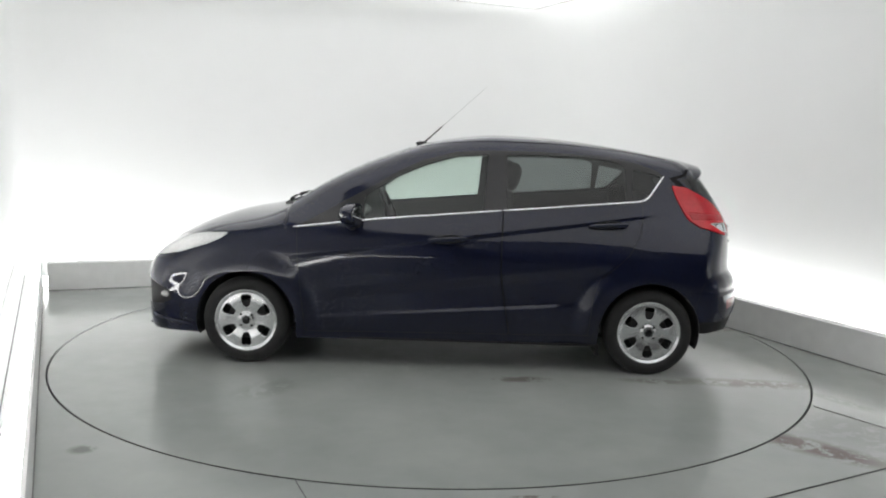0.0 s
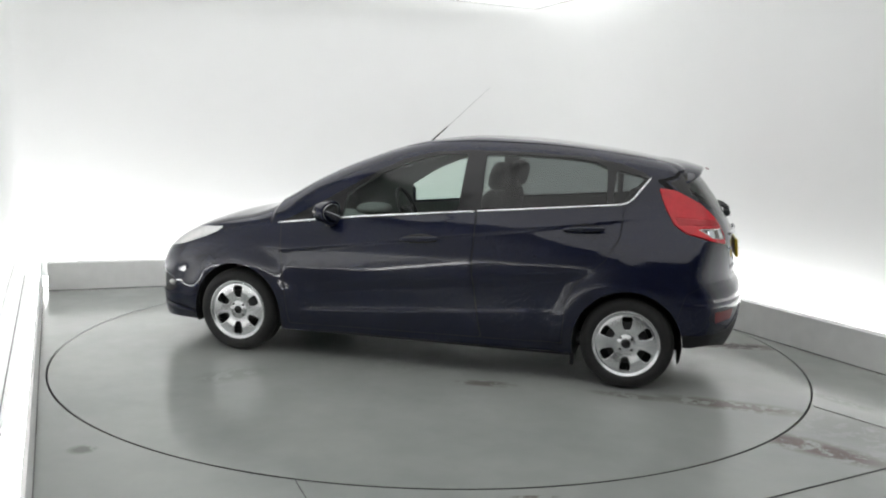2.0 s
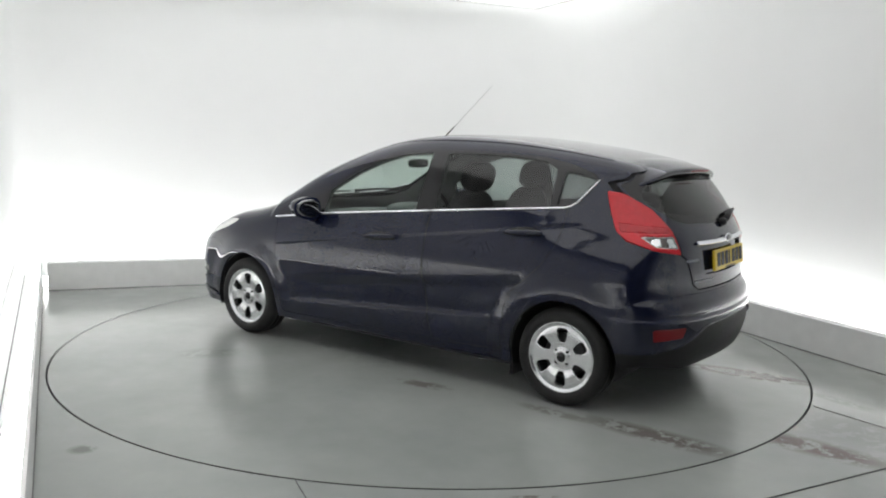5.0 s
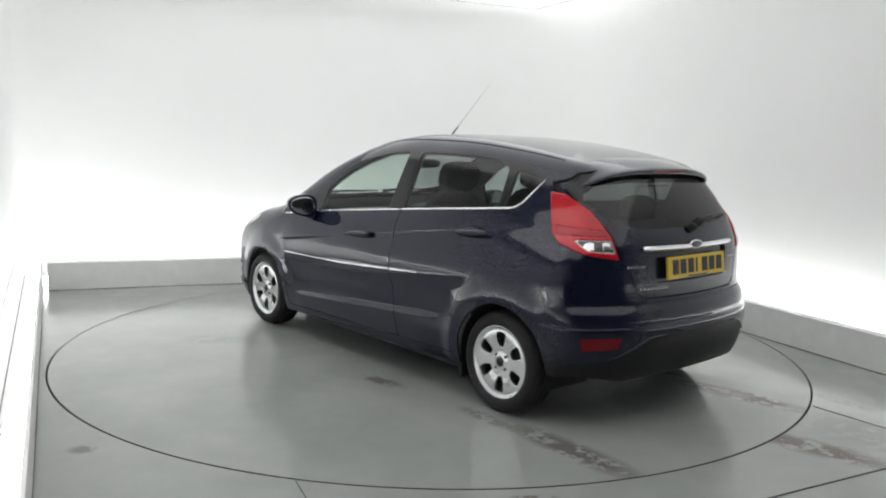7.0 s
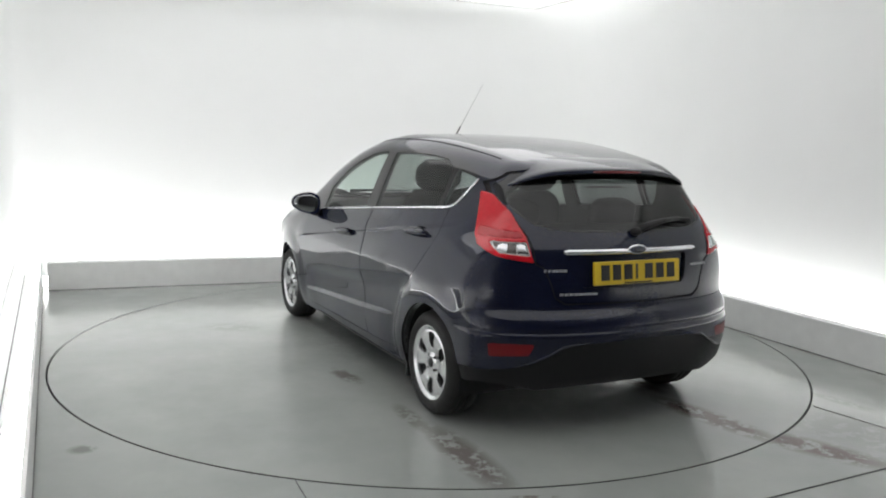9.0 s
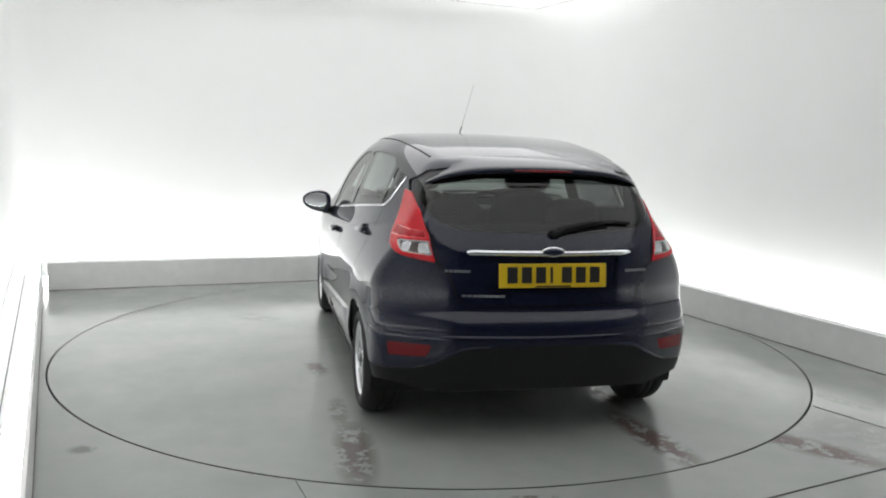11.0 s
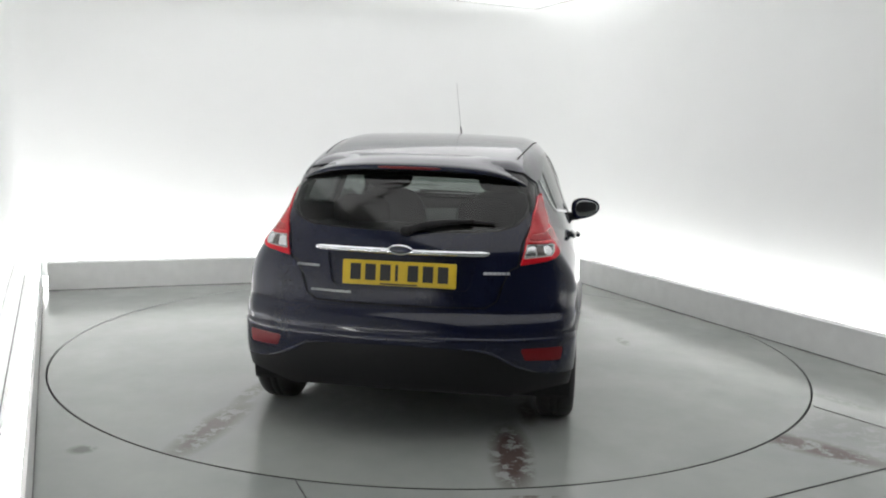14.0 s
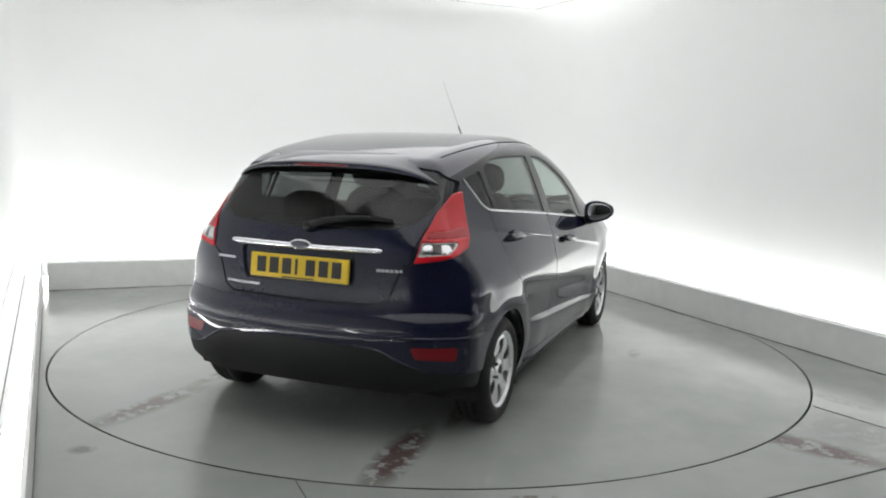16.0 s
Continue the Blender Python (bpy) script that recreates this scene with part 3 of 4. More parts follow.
# length and width from above
WINDSCREEN = [(1.07, -0.1), (1.06, 0.2), (1.02, 0.4), (0.915, 0.625), (0.60, 0.585), (0.25, 0.515), (0.30, 0.2), (0.31, -0.1)]
COWL = [(1.13, -0.1), (1.12, 0.2), (1.075, 0.42), (0.97, 0.645), (0.915, 0.628), (1.02, 0.4), (1.06, 0.2), (1.07, -0.1)]
BONNET = [(1.13, -0.1), (1.12, 0.2), (1.075, 0.42), (0.99, 0.655), (1.2, 0.68), (1.45, 0.63), (1.70, 0.53), (1.86, 0.3), (1.90, -0.1)]
# width and height on the tail
TAILGATE = [(-0.1, 0.655), (0.395, 0.657), (0.448, 0.69), (0.470, 0.76), (0.50, 0.83), (0.538, 0.848), (0.552, 0.95), (0.598, 1.06), (0.612, 1.14), (0.598, 1.215), (0.53, 1.268), (0.30, 1.305), (-0.1, 1.315)]
TAIL_PANE = [(-0.1, 0.998), (0.0, 0.998), (0.30, 1.004), (0.434, 1.012), (0.510, 1.036), (0.562, 1.085), (0.584, 1.130), (0.568, 1.178), (0.505, 1.220), (0.30, 1.252), (-0.1, 1.262)]
# black window border; its deep top also paints the shade under the spoiler
TAIL_FRIT = [(-0.1, 0.990), (0.0, 0.990), (0.30, 0.996), (0.438, 1.004), (0.518, 1.029), (0.572, 1.080), (0.598, 1.140), (0.588, 1.205), (0.528, 1.258), (0.30, 1.298), (-0.1, 1.308)]
PLATE_HOLLOW = [(-0.1, 0.732), (0.305, 0.735), (0.325, 0.76), (0.345, 0.872), (0.33, 0.888), (-0.1, 0.89)]
LOWER_INSERT = [(-0.1, 0.492), (0.35, 0.478), (0.43, 0.465), (0.57, 0.392), (0.66, 0.364), (0.86, 0.345), (0.86, 0.05), (-0.1, 0.05)]
REFLECTOR = [(0.752, 0.484), (0.560, 0.484), (0.585, 0.430), (0.745, 0.421)]
# round the rear corner: length plus width, and height
TAIL_LAMP = [(-0.760, 1.171), (-0.87, 1.160), (-1.034, 1.082), (-1.162, 0.974), (-1.233, 0.853), (-1.06, 0.871), (-0.975, 0.883), (-0.82, 0.921), (-0.775, 0.965), (-0.766, 1.06)]
LAMP_FACET = [(-0.80, 1.005), (-1.118, 0.992), (-1.148, 0.964), (-0.80, 0.962)]
LAMP_INSET = [(-0.935, 0.942), (-1.158, 0.943), (-1.194, 0.891), (-1.00, 0.903)]
BOWLS = [[(-1.105, 0.943), (-1.158, 0.943), (-1.194, 0.891), (-1.110, 0.897)], [(-0.985, 0.943), (-1.050, 0.943), (-1.055, 0.900), (-1.00, 0.903), (-0.975, 0.915)]]
LAMP_CLEAR = [(-0.90, 0.948), (-1.165, 0.950), (-1.208, 0.885), (-1.00, 0.897)]
GAP_HALF = 0.0042


def car_body():
    V, body = half_shell()
    dark = []

    def take(polys, outline, a, b, guard=None, gap=0.0):
        """Cuts an outline out of polygons: returns the piece, and what is left."""
        def field(P):
            f = signed(P[:, a] if isinstance(a, int) else a(P), P[:, b], outline)
            return f if guard is None else np.maximum(f, guard(P))
        piece, rest = carve(V, polys, field)
        if gap:
            edge, piece = carve(V, piece, lambda P: -field(P) - gap)
            dark.extend(edge)
        return piece, rest

    side = lambda P: 0.40 - P[:, 1]
    behind = lambda P: P[:, 0] + 1.28
    for hx in (HUBX, -HUBX):
        _, body = carve(V, body, lambda P: np.maximum(np.hypot(P[:, 0] - hx, P[:, 2] - HUBZ) - ARCH, 0.5 - P[:, 1]))
    _, body = carve(V, body, lambda P: np.maximum(np.abs(P[:, 0] - HUBX) - ARCH, np.maximum(P[:, 2] - HUBZ, 0.5 - P[:, 1])))
    _, body = carve(V, body, lambda P: np.maximum(np.abs(P[:, 0] + HUBX) - ARCH, np.maximum(P[:, 2] - HUBZ, 0.5 - P[:, 1])))
    # sweep of the tail's lower edge up from the wheel
    _, body = carve(V, body, lambda P: P[:, 2] - np.where(P[:, 0] < -1.3, 0.19 + 0.28 * np.maximum(-1.6 - P[:, 0], 0) + 0.30 * np.maximum(P[:, 1] - 0.52, 0), 0.172))
    band, body = take(body, WINDOW_BAND, 0, 2, side)
    front_pane, band = take(band, FRONT_PANE, 0, 2)
    rear_pane, band = take(band, REAR_PANE, 0, 2)
    quarter_pane, band = take(band, QUARTER_PANE, 0, 2)
    front_door, body = take(body, FRONT_DOOR, 0, 2, side, GAP_HALF)
    rear_door, body = take(body, REAR_DOOR, 0, 2, side, GAP_HALF)
    headlamp, body = take(body, HEADLAMP, 0, 2, lambda P: 0.42 - P[:, 1], 0.002)
    above = lambda P: 0.60 - P[:, 2]
    windscreen, body = take(body, WINDSCREEN, 0, 1, above)
    cowl, body = take(body, COWL, 0, 1, above)
    bonnet, body = take(body, BONNET, 0, 1, above, GAP_HALF)
    lamp, body = take(body, TAIL_LAMP, lambda P: P[:, 0] + P[:, 1], 2, behind, 0.002)
    round_corner = lambda P: P[:, 0] + P[:, 1]
    clear, lamp = take(lamp, LAMP_CLEAR, round_corner, 2)
    facet, lamp = take(lamp, LAMP_FACET, round_corner, 2)
    bowls = []
    for outline in BOWLS:
        bowl, clear = take(clear, outline, round_corner, 2)
        bowls.append(bowl)
    inset, clear = take(clear, LAMP_INSET, round_corner, 2)
    gate, body = take(body, TAILGATE, 1, 2, behind, 0.0085)
    frit, gate = take(gate, TAIL_FRIT, 1, 2)
    tail_pane, frit = take(frit, TAIL_PANE, 1, 2)
    hollow, gate = take(gate, PLATE_HOLLOW, 1, 2)
    reflector, body = take(body, REFLECTOR, 1, 2, lambda P: P[:, 0] + 1.6)
    insert, body = take(body, LOWER_INSERT, 1, 2, lambda P: P[:, 0] + 1.55)
    bumper, body = take(body, [(-2.2, 0.0), (-1.50, 0.0), (-1.52, 0.45), (-1.56, 0.585), (-1.66, 0.642), (-2.2, 0.65)], 0, 2, None, 0.002)
    grille, body = take(body, [(-0.1, 0.20), (0.50, 0.22), (0.55, 0.36), (-0.1, 0.40)], 1, 2, lambda P: 1.75 - P[:, 0])
    fog, body = take(body, [(1.99, 0.52), (1.90, 0.50), (1.80, 0.458), (1.735, 0.43), (1.728, 0.375), (1.79, 0.345), (1.99, 0.33)], 0, 2, lambda P: 0.45 - P[:, 1])
    nose, body = take(body, [(1.46, 0.0), (2.3, 0.0), (2.3, 0.62), (1.87, 0.62), (1.60, 0.655), (1.50, 0.58)], 0, 2, None, 0.002)

    build_shell("body_shell", V, body, PAINT, CAR, both=True)
    build_shell("shut_line", V, dark, DARK, CAR, both=True, offset=-0.010)
    build_shell("bonnet", V, bonnet, PAINT, CAR, both=True)
    build_shell("cowl", V, cowl, BLACK, CAR, both=True, offset=-0.004, label="black plastic cowl under the windscreen")
    build_shell("windscreen", V, windscreen, GLASS_FRONT, CAR, both=True, label="clear windscreen glass")
    build_shell("front_bumper", V, nose, PAINT, CAR, both=True)
    build_shell("front_grille", V, grille, BLACK, CAR, both=True, offset=-0.01, label="black lower front grille")
    build_shell("rear_bumper", V, bumper, PAINT, CAR, both=True)
    build_shell("bumper_insert", V, insert, BLACK, CAR, both=True, offset=-0.004, label="matt black lower bumper insert")
    gate_ob = build_shell("tailgate", V, gate, PAINT, CAR, both=True)
    build_shell("rear_window", V, tail_pane, GLASS_TAIL, gate_ob, both=True, offset=-0.002, label="dark tinted rear window")
    build_shell("window_border", V, frit, GLOSS_BLACK, gate_ob, both=True, offset=-0.002, label="black rear window border, deepened on top for the spoiler's shade")
    build_shell("plate_hollow", V, hollow, PAINT, gate_ob, both=True, offset=-0.014)
    lined = hollow + frit + body + bonnet + nose + bumper + insert + gate + lamp + clear + facet + inset + bowls[0] + bowls[1] + dark + band + headlamp + grille + reflector
    build_shell("interior_lining", V, lined + front_door + rear_door, LINING, CAR, both=True, offset=-0.026, label="dark grey cabin trim")
    # black sheet added behind the panels so that their gaps read as shade
    build_shell("gap_backing", V, body + bonnet + nose + bumper + gate + front_door + rear_door + dark, DARK, CAR, both=True, offset=-0.013, label="added black sheet that keeps the panel gaps dark")
    doors = {}
    for m, s in ((False, 1), (True, -1)):
        fd = build_shell("front_door", V, front_door, PAINT, CAR, mirror=m)
        rd = build_shell("rear_door", V, rear_door, PAINT, CAR, mirror=m)
        doors[s] = (fd, rd)
        build_shell("door_window", V, front_pane, GLASS_FRONT, fd, mirror=m, offset=-0.004, label="clear side window glass")
        build_shell("door_window", V, rear_pane, GLASS_REAR, rd, mirror=m, offset=-0.004, label="tinted side window glass")
        build_shell("quarter_window", V, quarter_pane, GLASS_REAR, CAR, mirror=m, offset=-0.004, label="small tinted quarter window")
        build_shell("window_surround", V, band, GLOSS_BLACK, CAR, mirror=m, label="gloss black window pillars")
        build_shell("headlight", V, headlamp, HEADLAMP_GLASS, CAR, mirror=m, offset=0.002, label="clear swept-back headlight")
        tl = build_shell("tail_light", V, lamp, RED, CAR, mirror=m, offset=0.006, thick=0.012, label="tall red tail light")
        build_shell("clear_lens", V, clear, CLEAR, tl, mirror=m, offset=0.004, thick=0.008, label="clear reversing lens")
        build_shell("ribbed_lens", V, facet, FACET_RED, tl, mirror=m, offset=0.006, thick=0.012, label="ribbed darker red lens band")
        build_shell("smoked_lens", V, inset, SMOKED, tl, mirror=m, offset=0.001, thick=0.006, label="dark smoked lens")
        for bowl in bowls:
            build_shell("lamp_bowl", V, bowl, CHROME, tl, mirror=m, offset=0.001, thick=0.006, label="bright reflector bowl")
        fr = build_shell("fog_recess", V, fog, BLACK, CAR, mirror=m, offset=-0.012, label="black fog light recess")
        part("fog_light", pillow(1.772, 0.722 * s, 0.405, 0.030, 0.022, 0.022, 2.2), CLEAR, fr, "clear round fog light", True)
        build_shell("rear_reflector", V, reflector, DEEP_RED, CAR, mirror=m, offset=0.001, label="dark red bumper reflector")
    return gate_ob, doors


def ribbon(path, lift, height, depth=0.006, mirror=1):
    """A trim strip lying on the flank along (length, height) points."""
    pts = []
    for (x0, z0), (x1, z1) in zip(path, path[1:]):
        n = max(2, int(math.hypot(x1 - x0, z1 - z0) / 0.03))
        pts += [(x0 + (x1 - x0) * i / n, z0 + (z1 - z0) * i / n) for i in range(n)]
    pts.append(path[-1])
    bm = bmesh.new()
    rings = []
    for i, (x, z) in enumerate(pts):
        ax, az = pts[max(i - 1, 0)]
        bx, bz = pts[min(i + 1, len(pts) - 1)]
        l = math.hypot(bx - ax, bz - az)
        nx, nz = -(bz - az) / l * height / 2, (bx - ax) / l * height / 2
        k = 0.5 if i in (0, len(pts) - 1) else 1.0
        rings.append([bm.verts.new(side_point(x + a * nx * k, z + a * nz * k, o, mirror)) for a, o in ((1, -0.003), (0.8, lift), (0, lift + 0.002), (-0.8, lift), (-1, -0.003))])
    for a, b in zip(rings, rings[1:]):
        for k in range(4):
            bm.faces.new((a[k], a[k + 1], b[k + 1], b[k]))
    bmesh.ops.recalc_face_normals(bm, faces=bm.faces[:])
    return bm


def wheel(x, s):
    """A steel-belted tyre on a six-window silver alloy; s is +1 on the left."""
    ob = new("wheel")
    ob.parent = CAR
    face = 0.812
    ob.matrix_basis = pose(x, face * s, HUBZ, 0, 0, 0 if s > 0 else 180)
    tagged(ob, "wheel with silver alloy rim and black tyre")
    R = HUBZ
    prof = [(0.184, -0.010), (0.193, 0.000), (0.206, 0.010), (0.224, 0.014), (0.244, 0.008), (0.257, -0.004), (R - 0.004, -0.018), (R, -0.034), (R, -0.062), (R - 0.006, -0.064), (R - 0.006, -0.070), (R, -0.072), (R, -0.098), (R - 0.006, -0.100), (R - 0.006, -0.106), (R, -0.108), (R, -0.136), (R - 0.006, -0.155), (0.240, -0.172), (0.205, -0.176), (0.184, -0.165)]
    part("tyre", lathe(prof, 72), RUBBER, ob, "black rubber tyre", True)
    # alloy face: a dished disc with six windows
    V, P = [], []
    rs = [0.0] + [0.012 + 0.0062 * i for i in range(29)]
    nseg = 120
    dish = lambda r: float(pw(r, [(0.0, -0.006), (0.035, -0.006), (0.05, -0.016), (0.075, -0.014), (0.12, -0.006), (0.155, -0.008), (0.168, -0.012), (0.176, -0.002), (0.186, 0.004)]))
    for r in rs[1:]:
        for i in range(nseg):
            a = 2 * math.pi * i / nseg
            V.append((r * math.cos(a), dish(r), r * math.sin(a)))
    for k in range(len(rs) - 2):
        for i in range(nseg):
            P.append([k * nseg + i, k * nseg + (i + 1) % nseg, (k + 1) * nseg + (i + 1) % nseg, (k + 1) * nseg + i])
    V.append((0, dish(0), 0))
    for i in range(nseg):
        P.append([len(V) - 1, (i + 1) % nseg, i])

    def windows(Q):
        r = np.hypot(Q[:, 0], Q[:, 2])
        a = np.arctan2(Q[:, 2], Q[:, 0]) - math.pi / 2
        a = (a + math.pi / 6) % (math.pi / 3) - math.pi / 6
        u, w = r * np.sin(a), r * np.cos(a)
        return signed(u, w, [(-0.014, 0.078), (0.014, 0.078), (0.026, 0.105), (0.031, 0.138), (0.022, 0.153), (-0.022, 0.153), (-0.031, 0.138), (-0.026, 0.105)])
    _, P = carve(V, P, windows)
    bm = bmesh.new()
    vs = [bm.verts.new((v[0] * 1.045, v[1], v[2] * 1.045)) for v in V]
    for p in P:
        bm.faces.new([vs[i] for i in p])
    loose = [v for v in bm.verts if not v.link_faces]
    bmesh.ops.delete(bm, geom=loose, context="VERTS")
    bmesh.ops.recalc_face_normals(bm, faces=bm.faces[:])
    edge = [e for e in bm.edges if len(e.link_faces) == 1]
    out = bmesh.ops.extrude_edge_only(bm, edges=edge)
    for v in out["geom"]:
        if isinstance(v, bmesh.types.BMVert):
            v.co.y -= 0.022
            v.co.x *= 0.985
            v.co.z *= 0.985
    rim = part("rim", bm, ALLOY, ob, "silver six-window alloy rim", False)
    for f in rim.data.polygons:
        f.use_smooth = abs(f.normal.y) > 0.5
    part("barrel", lathe([(0.185, -0.012), (0.176, -0.03), (0.168, -0.10), (0.178, -0.165)], 48), ALLOY, ob, "", True)
    part("brake_disc", lathe([(0.02, -0.050), (0.118, -0.050), (0.124, -0.056), (0.124, -0.070), (0.02, -0.074)], 40), STEEL, ob, "dull steel brake disc", True)
    part("backing", lathe([(0.001, -0.085), (0.169, -0.085), (0.169, -0.09)], 40), DARK, ob)
    part("centre_cap", lathe([(0.0005, 0.001), (0.014, 0.001), (0.022, -0.001), (0.026, -0.005), (0.026, -0.02)], 28), GLOSS_BLACK, ob, "dark centre cap", True)
    for i in range(4):
        a = math.pi / 4 + i * math.pi / 2
        bm = lathe([(0.0005, 0.0), (0.006, 0.0), (0.0085, -0.003), (0.0085, -0.02)], 8)
        bm.transform(Matrix.Translation((0.046 * math.cos(a), -0.008, 0.046 * math.sin(a))))
        part("wheel_bolt", bm, STEEL, ob)
    # dark liner of the wheel opening
    bm = bmesh.new()
    rows = []
    n = 32
    for depth in (0.83, 0.45):
        rows.append([bm.verts.new((x + (ARCH - 0.002) * math.cos(a), s * (depth if depth < 0.8 else 0.80), max(HUBZ + (ARCH - 0.002) * math.sin(a), 0.175))) for a in [math.pi * (-0.12 + 1.24 * i / n) for i in range(n + 1)]])
    for i in range(n):
        bm.faces.new((rows[0][i], rows[0][i + 1], rows[1][i + 1], rows[1][i]))
    bm.faces.new(rows[1])
    part("arch_liner", bm, DARK, CAR, "dark wheel arch liner")


def mirror_set(s, door):
    """Door mirror: body-colour cap, black foot, glass facing back, small lamp."""
    c = (0.575, 0.905 * s, 0.945)
    lean = Matrix.Translation(c) @ Euler((0, 0, radians(-14 * s))).to_matrix().to_4x4()
    def taper(bm):
        """Draws the outer end up to a blunt point."""
        back = lean.inverted()
        for v in bm.verts:
            q = back @ v.co
            k = min(max((q.y * s + 0.06) / 0.165, 0), 1)
            q.z = q.z * (1 - 0.46 * k ** 1.8) + 0.012 * k
            v.co = lean @ q
        return bm
    bm = taper(pillow(0, 0, 0, 0.075, 0.100, 0.078, 3.0, lean))
    for v in bm.verts:
        q = lean.inverted() @ v.co
        if q.x < -0.022:
            q.x = -0.022
            v.co = lean @ q
    cap = part("mirror_housing", bm, PAINT, door, "navy door mirror housing", True)
    bm = taper(pillow(0, 0, 0, 0.006, 0.084, 0.062, 2.7, lean @ Matrix.Translation((-0.0225, 0, 0.0))))
    part("mirror_glass", bm, MIRROR, cap, "mirror glass", True)
    bm = taper(pillow(0, 0, 0, 0.010, 0.095, 0.074, 2.6, lean @ Matrix.Translation((-0.014, 0, 0))))
    part("mirror_rim", bm, BLACK, cap, "black mirror rim", True)
    bm = pillow(0, 0, 0, 0.030, 0.026, 0.013, 2.6, lean @ Matrix.Translation((0.028, 0.072 * s, 0.012)))
    part("side_indicator", bm, CLEAR, cap, "clear side indicator", True)
    root = side_point(0.60, 0.885, -0.01, s)
    bm = tube([root, root + Vector((-0.01, 0.05 * s, 0.005)), Vector((0.57, 0.875 * s, 0.915))], [0.032, 0.030, 0.034], 14)
    part("mirror_arm", bm, BLACK, door, "black mirror foot", True)


def door_handle(x0, x1, z, s, door):
    mid = side_point((x0 + x1) / 2, z, 0.0, s)
    n = normals_of(np.array([[mid.x, mid.y * s, mid.z]]))[0]
    turn = Matrix(((1, 0, 0, mid.x), (0, 1, 0, mid.y), (0, 0, 1, mid.z), (0, 0, 0, 1))) @ Euler((radians(-18 * s), 0, radians(2.0 * s))).to_matrix().to_4x4() @ Euler((0, radians(4.2), 0)).to_matrix().to_4x4()
    L = abs(x1 - x0) / 2
    part("handle_recess", pillow(0, 0.003 * s, -0.006, L * 0.88, 0.006, 0.038, 2.0, turn), GLOSS_BLACK, door, "dark handle recess", True)
    part("door_handle", pillow(0, 0.018 * s, 0.006, L, 0.015, 0.018, 2.6, turn), PAINT, door, "navy pull handle", True)


def seat(x, y, rear=False):
    """A car seat in parts, standing in the cabin."""
    w = 0.235 if not rear else 0.60
    part("seat_cushion", pillow(x, y, 0.46, 0.26, w, 0.11, 3.2), FABRIC, CAR, "charcoal fabric seat cushion", True)
    lean = Matrix.Translation((x - 0.24, y, 0.52)) @ Euler((0, radians(-14), 0)).to_matrix().to_4x4()
    part("seat_backrest", pillow(0, 0, 0.22 if rear else 0.27, 0.075, w, 0.24 if rear else 0.33, 3.4, lean), FABRIC, CAR, "charcoal fabric seat back", True)
    for dy in ((0,) if not rear else (-0.33, 0.33)):
        top = 0.45 if rear else 0.62
        part("headrest", pillow(0.0, dy, top + 0.07, 0.062, 0.15, 0.092, 3.0, lean), FABRIC, CAR, "charcoal headrest", True)
        for k in (-0.05, 0.05):
            part("headrest_post", tube([lean @ Vector((0, dy + k, top - 0.06)), lean @ Vector((0, dy + k, top + 0.04))], [0.006, 0.006], 8), STEEL, CAR)


def cabin():
    part("cabin_floor", box(-1.50, 1.40, -0.60, 0.60, 0.215, 0.24), LINING, CAR, "dark cabin floor")
    part("underbody", box(-1.52, 1.75, -0.60, 0.60, 0.185, 0.204), BLACK, CAR, "black underbody")
    for s in (1, -1):
        part("sill_underside", box(-0.93, 0.93, 0.60 * s if s > 0 else -0.80, 0.80 if s > 0 else -0.60, 0.171, 0.185), BLACK, CAR)
    bm = pillow(0.95, 0, 0.70, 0.32, 0.68, 0.17, 3.0)
    part("dashboard", bm, LINING, CAR, "dark grey dashboard", True)
    part("instrument_hood", pillow(0.72, -0.36, 0.87, 0.12, 0.20, 0.05, 2.5), LINING, CAR, "", True)
    # right-hand drive wheel
    bm = bmesh.new()
    rings = []
    for i in range(36):
        a = 2 * math.pi * i / 36
        ring = []
        for k in range(8):
            b = 2 * math.pi * k / 8
            r = 0.178 + 0.015 * math.cos(b)
            ring.append(bm.verts.new((0.015 * math.sin(b), r * math.cos(a), r * math.sin(a))))
        rings.append(ring)
    for i in range(36):
        for k in range(8):
            bm.faces.new((rings[i][k], rings[(i + 1) % 36][k], rings[(i + 1) % 36][(k + 1) % 8], rings[i][(k + 1) % 8]))
    tilt = pose(0.45, -0.36, 0.87, 0, 24, 0)
    bm.transform(tilt)
    sw = part("steering_wheel", bm, BLACK, CAR, "black steering wheel", True)
    part("wheel_hub", pillow(0.02, 0, -0.01, 0.03, 0.075, 0.06, 2.5, tilt), BLACK, sw, "", True)
    for a in (0.2, math.pi - 0.2, -math.pi / 2):
        part("spoke", tube([tilt @ Vector((0.01, 0, 0)), tilt @ Vector((0.0, 0.178 * math.cos(a), 0.178 * math.sin(a)))], [0.016, 0.012], 8), BLACK, sw)
    seat(0.02, -0.36)
    seat(0.02, 0.36)
    seat(-0.86, 0.0, True)
    part("parcel_shelf", box(-1.66, -1.20, -0.52, 0.52, 0.955, 0.975), LINING, CAR, "dark parcel shelf")
    part("rear_view_mirror", pillow(0.36, 0, 1.24, 0.018, 0.115, 0.032, 3.0), BLACK, CAR, "black interior mirror", True)


